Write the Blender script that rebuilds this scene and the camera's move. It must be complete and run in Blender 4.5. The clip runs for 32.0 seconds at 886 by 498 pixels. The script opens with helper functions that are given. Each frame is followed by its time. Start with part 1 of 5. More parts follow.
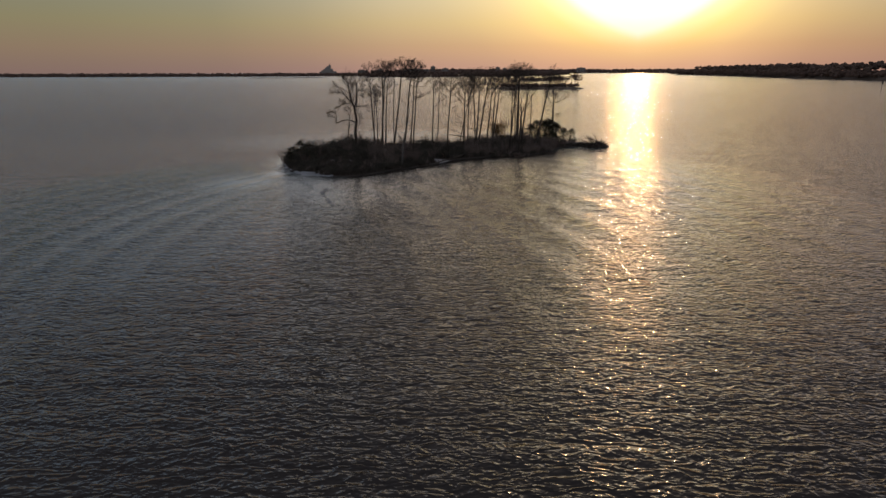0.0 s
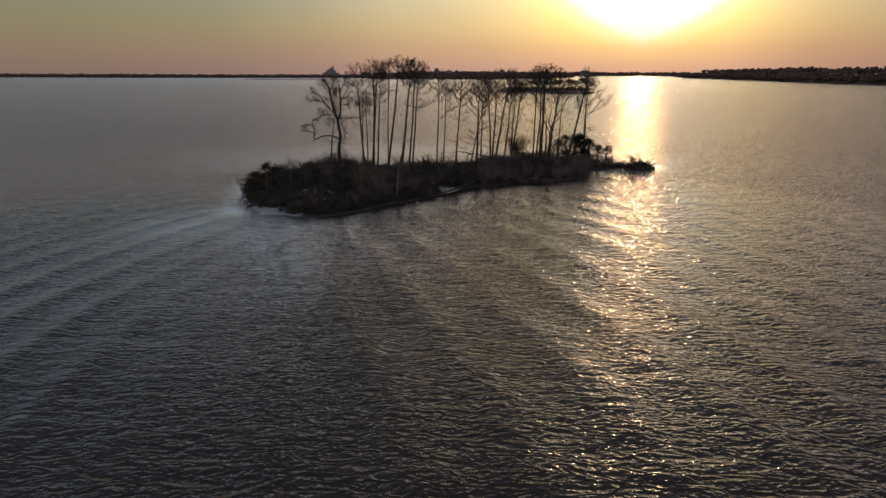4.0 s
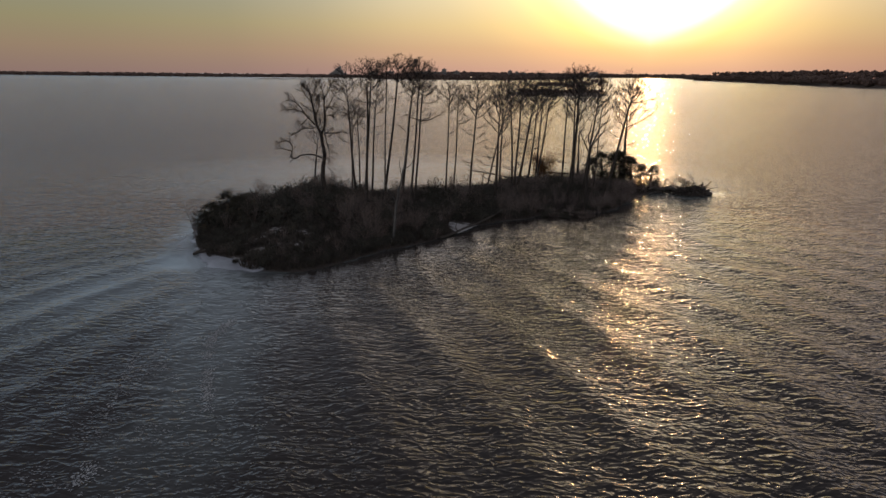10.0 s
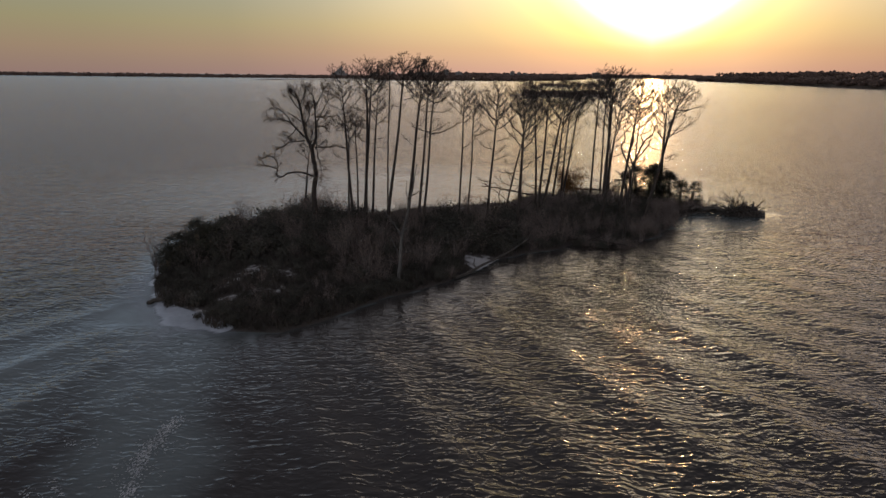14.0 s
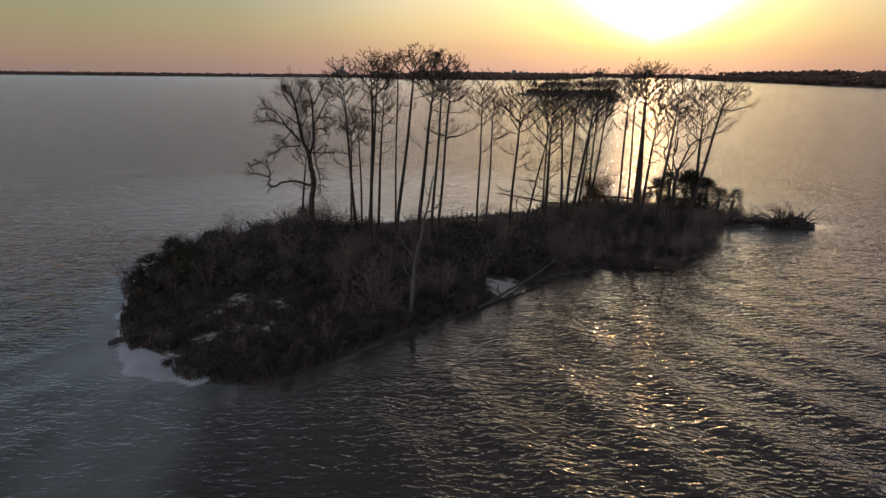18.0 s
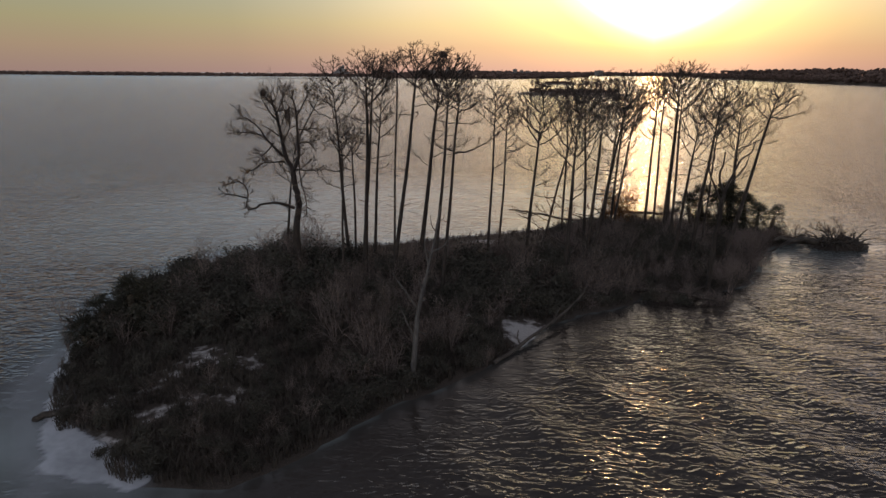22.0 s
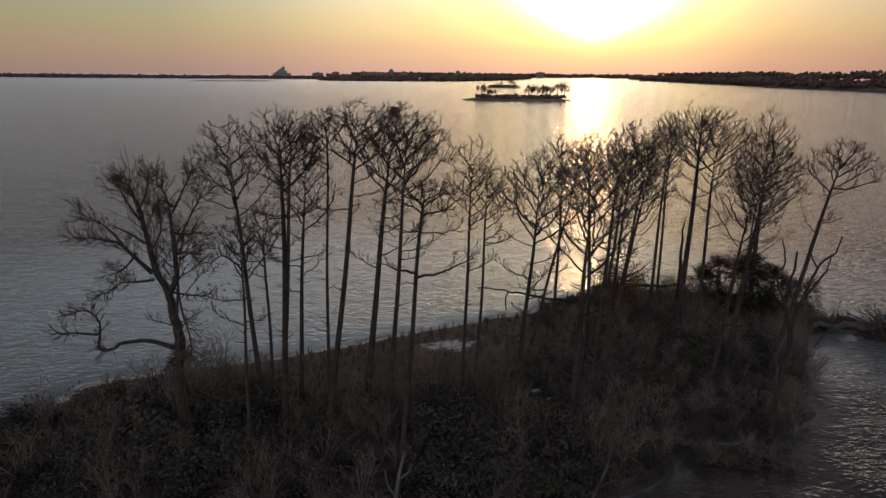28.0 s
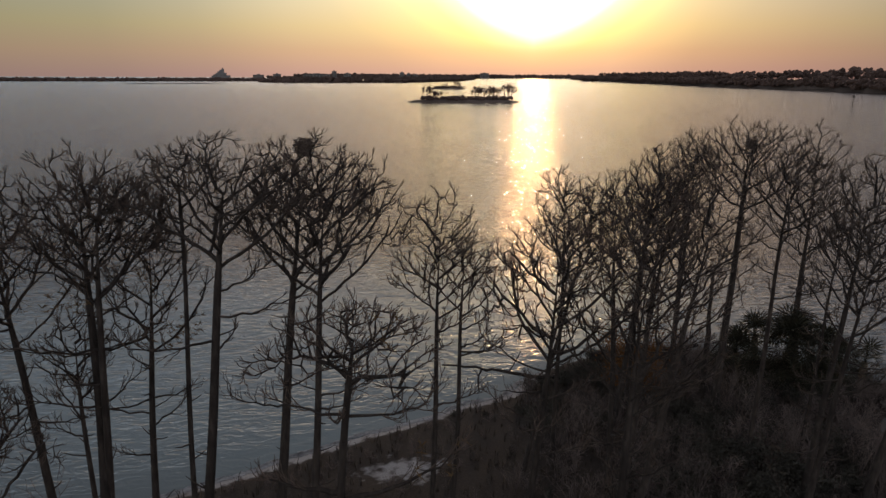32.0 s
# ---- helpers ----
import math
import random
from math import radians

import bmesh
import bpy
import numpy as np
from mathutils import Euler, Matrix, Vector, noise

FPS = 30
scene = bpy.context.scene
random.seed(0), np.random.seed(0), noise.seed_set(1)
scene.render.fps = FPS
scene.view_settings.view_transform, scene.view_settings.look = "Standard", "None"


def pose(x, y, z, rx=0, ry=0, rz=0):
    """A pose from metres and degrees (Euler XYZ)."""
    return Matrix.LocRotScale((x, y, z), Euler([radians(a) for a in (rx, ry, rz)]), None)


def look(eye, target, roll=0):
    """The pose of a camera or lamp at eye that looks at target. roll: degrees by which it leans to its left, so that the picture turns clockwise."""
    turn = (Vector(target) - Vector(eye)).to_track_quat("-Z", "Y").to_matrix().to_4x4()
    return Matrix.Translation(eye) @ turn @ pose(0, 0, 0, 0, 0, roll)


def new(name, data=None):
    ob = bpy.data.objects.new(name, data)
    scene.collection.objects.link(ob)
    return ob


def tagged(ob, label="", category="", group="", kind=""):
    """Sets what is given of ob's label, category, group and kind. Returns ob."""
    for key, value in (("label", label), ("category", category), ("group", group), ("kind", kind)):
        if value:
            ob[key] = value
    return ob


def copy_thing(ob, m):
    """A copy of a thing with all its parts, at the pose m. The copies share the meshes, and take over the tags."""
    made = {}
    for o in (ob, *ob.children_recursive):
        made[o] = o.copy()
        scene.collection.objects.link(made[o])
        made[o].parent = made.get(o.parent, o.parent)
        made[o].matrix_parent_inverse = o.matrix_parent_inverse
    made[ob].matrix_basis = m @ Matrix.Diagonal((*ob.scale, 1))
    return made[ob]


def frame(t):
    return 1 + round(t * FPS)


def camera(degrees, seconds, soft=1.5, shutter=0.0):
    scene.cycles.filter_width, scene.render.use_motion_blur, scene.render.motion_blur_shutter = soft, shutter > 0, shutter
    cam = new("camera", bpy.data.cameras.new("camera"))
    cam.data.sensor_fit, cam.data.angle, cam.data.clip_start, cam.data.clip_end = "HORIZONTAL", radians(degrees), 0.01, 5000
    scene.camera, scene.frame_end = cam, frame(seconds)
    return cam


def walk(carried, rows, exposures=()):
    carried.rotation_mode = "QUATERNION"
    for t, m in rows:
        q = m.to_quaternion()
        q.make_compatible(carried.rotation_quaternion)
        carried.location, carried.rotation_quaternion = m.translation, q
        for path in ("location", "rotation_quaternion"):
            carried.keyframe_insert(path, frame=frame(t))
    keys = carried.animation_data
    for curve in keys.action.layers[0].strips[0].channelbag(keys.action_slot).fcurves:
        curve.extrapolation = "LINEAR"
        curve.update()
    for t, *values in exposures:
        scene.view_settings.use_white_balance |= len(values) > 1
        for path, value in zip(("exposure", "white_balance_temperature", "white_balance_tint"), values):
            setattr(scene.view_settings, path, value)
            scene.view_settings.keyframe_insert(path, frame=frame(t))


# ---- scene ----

# ======== camera ========
cam = camera(67.1, 32.0)
FLIGHT = [
    (0, (7.253, -128.359, 15.020), 0.705, -14.924, -0.12),
    (1, (7.215, -121.244, 14.673), 0.931, -14.686, -0.45),
    (2, (6.936, -114.102, 14.696), 1.003, -14.641, -0.38),
    (3, (6.565, -107.292, 14.920), 1.008, -14.730, -0.08),
    (4, (6.315, -101.473, 15.118), 0.926, -14.750, 0.18),
    (5, (6.294, -96.989, 15.238), 1.011, -14.693, 0.27),
    (6, (6.418, -93.593, 15.313), 1.245, -14.660, 0.29),
    (7, (6.479, -90.694, 15.368), 1.382, -14.700, 0.35),
    (8, (6.317, -87.727, 15.385), 1.422, -14.712, 0.43),
    (9, (5.946, -84.470, 15.392), 1.423, -14.693, 0.51),
    (10, (5.483, -81.010, 15.434), 1.448, -14.720, 0.58),
    (11, (5.027, -77.533, 15.503), 1.519, -14.732, 0.61),
    (12, (4.629, -74.217, 15.580), 1.567, -14.721, 0.61),
    (13, (4.300, -71.248, 15.617), 1.577, -14.675, 0.60),
    (14, (4.011, -68.735, 15.616), 1.592, -14.669, 0.60),
    (15, (3.718, -66.616, 15.560), 1.775, -14.575, 0.57),
    (16, (3.366, -64.682, 15.456), 1.879, -14.450, 0.53),
    (17, (2.939, -62.710, 15.354), 1.655, -14.563, 0.56),
    (18, (2.530, -60.653, 15.247), 1.685, -14.727, 0.58),
    (19, (2.220, -58.586, 15.121), 1.679, -14.692, 0.51),
    (20, (2.035, -56.549, 15.077), 1.693, -14.647, 0.42),
    (21, (1.928, -54.509, 15.211), 1.745, -14.741, 0.41),
    (22, (1.830, -52.409, 15.541), 1.762, -14.825, 0.46),
    (23, (1.717, -50.219, 16.041), 1.754, -14.730, 0.50),
    (24, (1.585, -47.880, 16.702), 1.689, -14.693, 0.52),
    (25, (1.419, -45.107, 17.285), 1.660, -14.707, 0.49),
    (25.5, (1.319, -43.757, 17.606), 1.491, -14.725, 0.49),
    (26, (1.218, -42.325, 17.888), 1.083, -14.734, 0.48),
    (26.5, (1.120, -40.816, 18.124), 0.412, -14.732, 0.45),
    (27, (1.024, -39.238, 18.314), -0.582, -14.722, 0.45),
    (27.5, (0.935, -37.604, 18.464), -1.831, -14.715, 0.46),
    (28, (0.878, -36.006, 18.642), -3.007, -14.695, 0.53),
    (28.5, (0.787, -34.386, 18.770), -3.462, -14.707, 0.58),
    (29, (0.787, -32.665, 18.879), -3.466, -14.703, 0.58),
    (29.5, (0.869, -30.864, 18.950), -3.500, -14.667, 0.56),
    (30, (0.955, -29.058, 19.006), -4.365, -14.641, 0.48),
    (30.5, (1.055, -27.268, 18.980), -6.926, -14.599, 0.45),
    (31, (1.174, -25.438, 18.902), -7.653, -14.567, 0.41),
    (31.5, (1.370, -23.559, 18.819), -7.611, -14.571, 0.32),
    (32, (1.630, -21.567, 18.811), -7.562, -14.576, 0.22),
]


def gimbal(eye, yaw, pitch, roll):
    return pose(*eye, 90 + pitch, 0, yaw) @ pose(0, 0, 0, 0, 0, roll)


walk(cam, [(t, gimbal(eye, yaw, pitch, roll)) for t, eye, yaw, pitch, roll in FLIGHT],
     exposures=[(0, -0.05), (8, 0.11), (12, 0.24), (16, 0.34), (22, 0.5), (28, 0.48), (32, 0.3)])

# ======== sky and sun ========
SUN_AZ, SUN_EL = radians(15.0), radians(7.0)
SUN_DIR = Vector((math.sin(SUN_AZ) * math.cos(SUN_EL), math.cos(SUN_AZ) * math.cos(SUN_EL), math.sin(SUN_EL)))


def ramp(nodes, stops, interpolation="LINEAR"):
    node = nodes.new("ShaderNodeValToRGB")
    node.color_ramp.interpolation = interpolation
    el = node.color_ramp.elements
    while len(el) < len(stops):
        el.new(0.5)
    for e, (p, c) in zip(el, stops):
        e.position = p
        e.color = (*c, 1)
    return node


world = bpy.data.worlds.new("evening_sky")
scene.world = world
world.use_nodes = True
wn, wl = world.node_tree.nodes, world.node_tree.links
wn.clear()
w_out, w_bg = wn.new("ShaderNodeOutputWorld"), wn.new("ShaderNodeBackground")
sky = wn.new("ShaderNodeTexSky")
sky.sky_type = "NISHITA"
sky.sun_disc = False
sky.sun_elevation, sky.sun_rotation = SUN_EL, SUN_AZ
sky.air_density, sky.dust_density, sky.ozone_density = 1.2, 4.0, 1.0
w_tc = wn.new("ShaderNodeTexCoord")
w_norm = wn.new("ShaderNodeVectorMath")
w_norm.operation = "NORMALIZE"
wl.new(w_tc.outputs["Generated"], w_norm.inputs[0])
w_sep = wn.new("ShaderNodeSeparateXYZ")
wl.new(w_norm.outputs[0], w_sep.inputs[0])
# haze by height above the horizon
haze = ramp(wn, [(0.0, (0.28, 0.18, 0.148)), (0.03, (0.315, 0.218, 0.142)), (0.065, (0.30, 0.255, 0.142)), (0.10, (0.268, 0.262, 0.18)),
                 (0.122, (0.365, 0.445, 0.535)), (0.235, (0.39, 0.505, 0.64)), (0.34, (0.16, 0.168, 0.205)), (0.55, (0.125, 0.13, 0.155)), (1.0, (0.135, 0.14, 0.17))])
wl.new(w_sep.outputs["Z"], haze.inputs[0])
# aureole round the sun, by the angle from it
w_dot = wn.new("ShaderNodeVectorMath")
w_dot.operation = "DOT_PRODUCT"
wl.new(w_norm.outputs[0], w_dot.inputs[0])
w_dot.inputs[1].default_value = SUN_DIR
w_acos = wn.new("ShaderNodeMath")
w_acos.operation = "ARCCOSINE"
wl.new(w_dot.outputs["Value"], w_acos.inputs[0])
w_turns = wn.new("ShaderNodeMath")
w_turns.operation = "MULTIPLY"
wl.new(w_acos.outputs[0], w_turns.inputs[0])
w_turns.inputs[1].default_value = 1.0 / radians(60)
aureole = ramp(wn, [(0.0, (0.70, 0.54, 0.26)), (0.14, (0.64, 0.49, 0.24)), (0.22, (0.47, 0.36, 0.195)), (0.33, (0.34, 0.26, 0.16)), (0.45, (0.14, 0.11, 0.08)),
                    (0.56, (0.04, 0.034, 0.03)), (0.74, (0.008, 0.007, 0.006)), (1.0, (0.0, 0.0, 0.0))])
core = ramp(wn, [(0.0, (1.9, 1.7, 1.4)), (0.02, (1.4, 1.3, 1.1)), (0.035, (0.7, 0.75, 0.78)), (0.095, (0.35, 0.42, 0.64)), (0.11, (0.27, 0.34, 0.20)), (0.14, (0.19, 0.18, 0.0)), (0.185, (0.08, 0.045, 0.0)), (0.26, (0.0, 0.0, 0.0))])
w_off, w_squash, w_len = (wn.new("ShaderNodeVectorMath") for _ in range(3))
w_off.operation, w_squash.operation, w_len.operation = "SUBTRACT", "MULTIPLY", "LENGTH"
w_off.inputs[1].default_value = SUN_DIR
w_squash.inputs[1].default_value = (0.88, 0.88, 1.36)
wl.new(w_norm.outputs[0], w_off.inputs[0])
wl.new(w_off.outputs[0], w_squash.inputs[0])
wl.new(w_squash.outputs[0], w_len.inputs[0])
w_oval = wn.new("ShaderNodeMath")
w_oval.operation = "MULTIPLY"
w_oval.inputs[1].default_value = 1.0 / radians(60)
# the glare tapers to a blunt point below
w_abs, w_taper, w_blunt = wn.new("ShaderNodeVectorMath"), wn.new("ShaderNodeVectorMath"), wn.new("ShaderNodeMath")
w_abs.operation, w_taper.operation, w_blunt.operation = "ABSOLUTE", "DOT_PRODUCT", "MULTIPLY_ADD"
wl.new(w_squash.outputs[0], w_abs.inputs[0])
wl.new(w_abs.outputs[0], w_taper.inputs[0])
w_taper.inputs[1].default_value = (0.5 * math.cos(SUN_AZ), 0.5 * math.sin(SUN_AZ), 0.5)
wl.new(w_len.outputs["Value"], w_blunt.inputs[0])
w_blunt.inputs[1].default_value = 0.5
wl.new(w_taper.outputs["Value"], w_blunt.inputs[2])
wl.new(w_blunt.outputs[0], w_oval.inputs[0])
wl.new(w_oval.outputs[0], core.inputs[0])
core_veil = ramp(wn, [(0.0, (0.3, 0.15, 0.1)), (0.03, (0.6, 0.45, 0.2)), (0.045, (0.9, 0.85, 0.7)), (0.07, (1.0, 1.0, 1.0))])
wl.new(w_sep.outputs["Z"], core_veil.inputs[0])
w_core = wn.new("ShaderNodeMixRGB")
w_core.blend_type = "MULTIPLY"
w_core.inputs[0].default_value = 1.0
wl.new(core.outputs[0], w_core.inputs[1])
wl.new(core_veil.outputs[0], w_core.inputs[2])
wl.new(w_turns.outputs[0], aureole.inputs[0])
w_add = wn.new("ShaderNodeMixRGB")
w_add.blend_type = "ADD"
w_add.inputs[0].default_value = 1.0
# dimmer aside of the sun; raised behind the view as fill for the brush
w_half = wn.new("ShaderNodeMath")
w_half.operation = "MULTIPLY"
wl.new(w_acos.outputs[0], w_half.inputs[0])
w_half.inputs[1].default_value = 1.0 / math.pi
away = ramp(wn, [(0.0, (1.0, 1.0, 1.0)), (0.12, (1.0, 1.0, 1.0)), (0.24, (0.85, 0.875, 0.90)), (0.32, (0.81, 0.84, 0.87)), (0.45, (1.0, 1.0, 1.0)), (0.65, (1.7, 1.6, 1.55)), (1.0, (2.3, 2.15, 2.05))])
wl.new(w_half.outputs[0], away.inputs[0])
w_dim_fill = wn.new("ShaderNodeMixRGB")
w_dim_fill.blend_type = "MULTIPLY"
w_dim_fill.inputs[0].default_value = 1.0
wl.new(haze.outputs[0], w_dim_fill.inputs[1])
wl.new(away.outputs[0], w_dim_fill.inputs[2])
wl.new(w_dim_fill.outputs[0], w_add.inputs[1])
# thicker haze reddens and dims it near the horizon
veil = ramp(wn, [(0.0, (0.56, 0.36, 0.46)), (0.035, (0.62, 0.45, 0.41)), (0.065, (0.82, 0.72, 0.60)), (0.105, (1.0, 1.0, 1.0)), (0.145, (3.8, 3.4, 3.15)), (0.22, (1.9, 1.68, 1.54)), (0.3, (0.45, 0.41, 0.39)), (0.6, (0.25, 0.24, 0.23))])
wl.new(w_sep.outputs["Z"], veil.inputs[0])
w_veil = wn.new("ShaderNodeMixRGB")
w_veil.blend_type = "MULTIPLY"
w_veil.inputs[0].default_value = 1.0
wl.new(aureole.outputs[0], w_veil.inputs[1])
wl.new(veil.outputs[0], w_veil.inputs[2])
w_glow = wn.new("ShaderNodeMixRGB")
w_glow.blend_type = "ADD"
w_glow.inputs[0].default_value = 1.0
wl.new(w_veil.outputs[0], w_glow.inputs[1])
wl.new(w_core.outputs[0], w_glow.inputs[2])
wl.new(w_glow.outputs[0], w_add.inputs[2])
w_sky = wn.new("ShaderNodeMixRGB")
w_sky.blend_type = "ADD"
w_sky.inputs[0].default_value = 0.004
wl.new(w_add.outputs[0], w_sky.inputs[1])
wl.new(sky.outputs[0], w_sky.inputs[2])
# a thicker bank of haze to the north-east
bank_haze = ramp(wn, [(0.0, (1.0, 1.0, 1.0)), (0.36, (1.0, 1.0, 1.0)), (0.46, (0.87, 0.83, 0.83)), (0.58, (0.78, 0.74, 0.76)), (0.85, (0.80, 0.78, 0.80)), (1.0, (0.85, 0.85, 0.88))])
wl.new(w_sep.outputs["X"], bank_haze.inputs[0])
w_bank = wn.new("ShaderNodeMixRGB")
w_bank.blend_type = "MULTIPLY"
w_bank.inputs[0].default_value = 1.0
wl.new(w_sky.outputs[0], w_bank.inputs[1])
wl.new(bank_haze.outputs[0], w_bank.inputs[2])
wl.new(w_bank.outputs[0], w_bg.inputs[0])
w_bg.inputs[1].default_value = 1.0
wl.new(w_bg.outputs[0], w_out.inputs[0])

sun = new("sun", bpy.data.lights.new("sun", "SUN"))
sun.data.energy, sun.data.angle, sun.data.color = 0.13, radians(0.8), (1.0, 0.52, 0.2)
sun.matrix_world = look(SUN_DIR * 50, (0, 0, 0))


# ======== materials ========
def material(name, stops, scale=3.0, rough=0.8, bump=0.3, bump_scale=None, stretch=(1, 1, 1), spec=0.3, second=None, pieces=0.0):
    """Grain at one scale through a ramp, stains at a larger one, bump from the grain."""
    m = bpy.data.materials.new(name)
    m.use_nodes = True
    n, l = m.node_tree.nodes, m.node_tree.links
    bsdf = n["Principled BSDF"]
    tc, mp = n.new("ShaderNodeTexCoord"), n.new("ShaderNodeMapping")
    mp.inputs["Scale"].default_value = stretch
    l.new(tc.outputs["Object"], mp.inputs[0])
    grain = n.new("ShaderNodeTexNoise")
    grain.inputs["Scale"].default_value, grain.inputs["Detail"].default_value = scale, 6
    l.new(mp.outputs[0], grain.inputs["Vector"])
    r = ramp(n, stops)
    l.new(grain.outputs["Fac"], r.inputs[0])
    stain = n.new("ShaderNodeTexNoise")
    stain.inputs["Scale"].default_value, stain.inputs["Detail"].default_value = scale * 0.13, 3
    l.new(tc.outputs["Object"], stain.inputs["Vector"])
    mix = n.new("ShaderNodeMixRGB")
    mix.blend_type = "MULTIPLY"
    sr = ramp(n, [(0.35, second or (0.65, 0.65, 0.65)), (0.62, (1, 1, 1))])
    l.new(stain.outputs["Fac"], sr.inputs[0])
    mix.inputs[0].default_value = 1.0
    l.new(r.outputs[0], mix.inputs[1])
    l.new(sr.outputs[0], mix.inputs[2])
    col = mix.outputs[0]
    if pieces:
        info, hsv = n.new("ShaderNodeObjectInfo"), n.new("ShaderNodeHueSaturation")
        span = n.new("ShaderNodeMapRange")
        span.inputs["To Min"].default_value, span.inputs["To Max"].default_value = 1 - pieces, 1 + pieces
        l.new(info.outputs["Random"], span.inputs[0])
        l.new(span.outputs[0], hsv.inputs["Value"])
        l.new(col, hsv.inputs["Color"])
        col = hsv.outputs[0]
    l.new(col, bsdf.inputs["Base Color"])
    bsdf.inputs["Roughness"].default_value = rough
    bsdf.inputs["Specular IOR Level"].default_value = spec
    if bump:
        b = n.new("ShaderNodeBump")
        b.inputs["Strength"].default_value, b.inputs["Distance"].default_value = bump, 0.03
        l.new(grain.outputs["Fac"], b.inputs["Height"])
        l.new(b.outputs[0], bsdf.inputs["Normal"])
    return m


M_BARK = material("pine_bark", [(0.3, (0.032, 0.025, 0.021)), (0.55, (0.058, 0.046, 0.038)), (0.75, (0.095, 0.076, 0.064))], 9, 0.9, 0.8, stretch=(1, 1, 0.25), pieces=0.2)
M_TWIG = material("bare_twig", [(0.3, (0.075, 0.055, 0.043)), (0.7, (0.16, 0.12, 0.095))], 6, 0.9, 0.2, pieces=0.2)
M_DEAD = material("bleached_wood", [(0.3, (0.075, 0.069, 0.063)), (0.6, (0.135, 0.124, 0.113)), (0.8, (0.19, 0.176, 0.163))], 11, 0.85, 0.6, stretch=(1, 1, 0.2), pieces=0.15)
M_DRIFT = material("wet_driftwood", [(0.3, (0.045, 0.037, 0.03)), (0.7, (0.12, 0.10, 0.083))], 8, 0.75, 0.6, pieces=0.2)
M_BRUSH = material("brush_stem", [(0.3, (0.137, 0.107, 0.093)), (0.7, (0.27, 0.21, 0.182))], 5, 0.9, 0.2, pieces=0.3)
M_LEAF = material("dark_evergreen_leaf", [(0.3, (0.057, 0.053, 0.043)), (0.6, (0.09, 0.083, 0.067)), (0.8, (0.125, 0.113, 0.092))], 4, 0.85, 0.0, spec=0.1, pieces=0.3)
M_RUST = material("withered_leaf", [(0.3, (0.12, 0.055, 0.02)), (0.7, (0.26, 0.13, 0.045))], 4, 0.7, 0.0, pieces=0.2)
M_NEEDLE = material("dying_pine_needle", [(0.3, (0.13, 0.085, 0.04)), (0.7, (0.27, 0.175, 0.085))], 4, 0.7, 0.0, pieces=0.25)
M_PALM = material("palmetto_leaf", [(0.3, (0.032, 0.031, 0.02)), (0.6, (0.052, 0.049, 0.032)), (0.8, (0.078, 0.07, 0.046))], 3, 0.7, 0.0, spec=0.2, pieces=0.3)
M_THATCH = material("palm_boot", [(0.3, (0.09, 0.07, 0.05)), (0.7, (0.22, 0.17, 0.12))], 12, 0.95, 0.8)
M_GRASS = material("dry_grass", [(0.3, (0.058, 0.049, 0.041)), (0.7, (0.135, 0.114, 0.092))], 2, 0.85, 0.0)
M_SCRAP = material("bleached_scrap", [(0.3, (0.45, 0.44, 0.42)), (0.7, (0.68, 0.67, 0.64))], 7, 0.7, 0.3)
# far trees: brown raised so the colour itself holds the haze of distance
M_FARTREE = material("far_foliage_hazed", [(0.3, (0.11, 0.072, 0.057)), (0.7, (0.16, 0.106, 0.085))], 0.2, 0.9, 0.0)
M_FARLAND = material("far_bank", [(0.3, (0.11, 0.085, 0.07)), (0.7, (0.20, 0.155, 0.13))], 0.05, 0.95, 0.0)
M_WALL = material("far_stucco", [(0.3, (0.26, 0.245, 0.235)), (0.7, (0.36, 0.345, 0.33))], 0.1, 0.85, 0.0)
M_GLASSFAR = material("far_window", [(0.3, (0.04, 0.045, 0.05)), (0.7, (0.07, 0.075, 0.085))], 0.2, 0.2, 0.0, spec=0.5)
M_ROOF = material("far_roof", [(0.3, (0.16, 0.15, 0.14)), (0.7, (0.28, 0.27, 0.26))], 0.3, 0.8, 0.0)
M_FOAM = material("sea_foam", [(0.35, (0.36, 0.37, 0.37)), (0.65, (0.55, 0.56, 0.56))], 6, 0.7, 0.5)

M_WET = material("wet_sand", [(0.3, (0.42, 0.44, 0.475)), (0.7, (0.55, 0.575, 0.61))], 3, 0.3, 0.05, spec=0.5)

# the wet sand thins out where the water covers it
wt, wk = M_WET.node_tree.nodes, M_WET.node_tree.links
wt_film, wt_clear, wt_mix, wt_noise, wt_sum = (wt.new(k) for k in ("ShaderNodeAttribute", "ShaderNodeBsdfTransparent", "ShaderNodeMixShader", "ShaderNodeTexNoise", "ShaderNodeMath"))
wt_film.attribute_name = "film"
wt_noise.inputs["Scale"].default_value, wt_noise.inputs["Detail"].default_value = 0.9, 5
wt_sum.operation = "MULTIPLY_ADD"
wk.new(wt_noise.outputs["Fac"], wt_sum.inputs[0])
wt_sum.inputs[1].default_value = 0.3
wk.new(wt_film.outputs["Fac"], wt_sum.inputs[2])
wt_ramp = ramp(wt, [(0.18, (0, 0, 0)), (0.72, (0.2, 0.2, 0.2)), (1.0, (0.95, 0.95, 0.95))])
wk.new(wt_sum.outputs[0], wt_ramp.inputs[0])
wk.new(wt_ramp.outputs[0], wt_mix.inputs[0])
wk.new(wt_clear.outputs[0], wt_mix.inputs[1])
wk.new(wt["Principled BSDF"].outputs[0], wt_mix.inputs[2])
wk.new(wt_mix.outputs[0], wt["Material Output"].inputs[0])


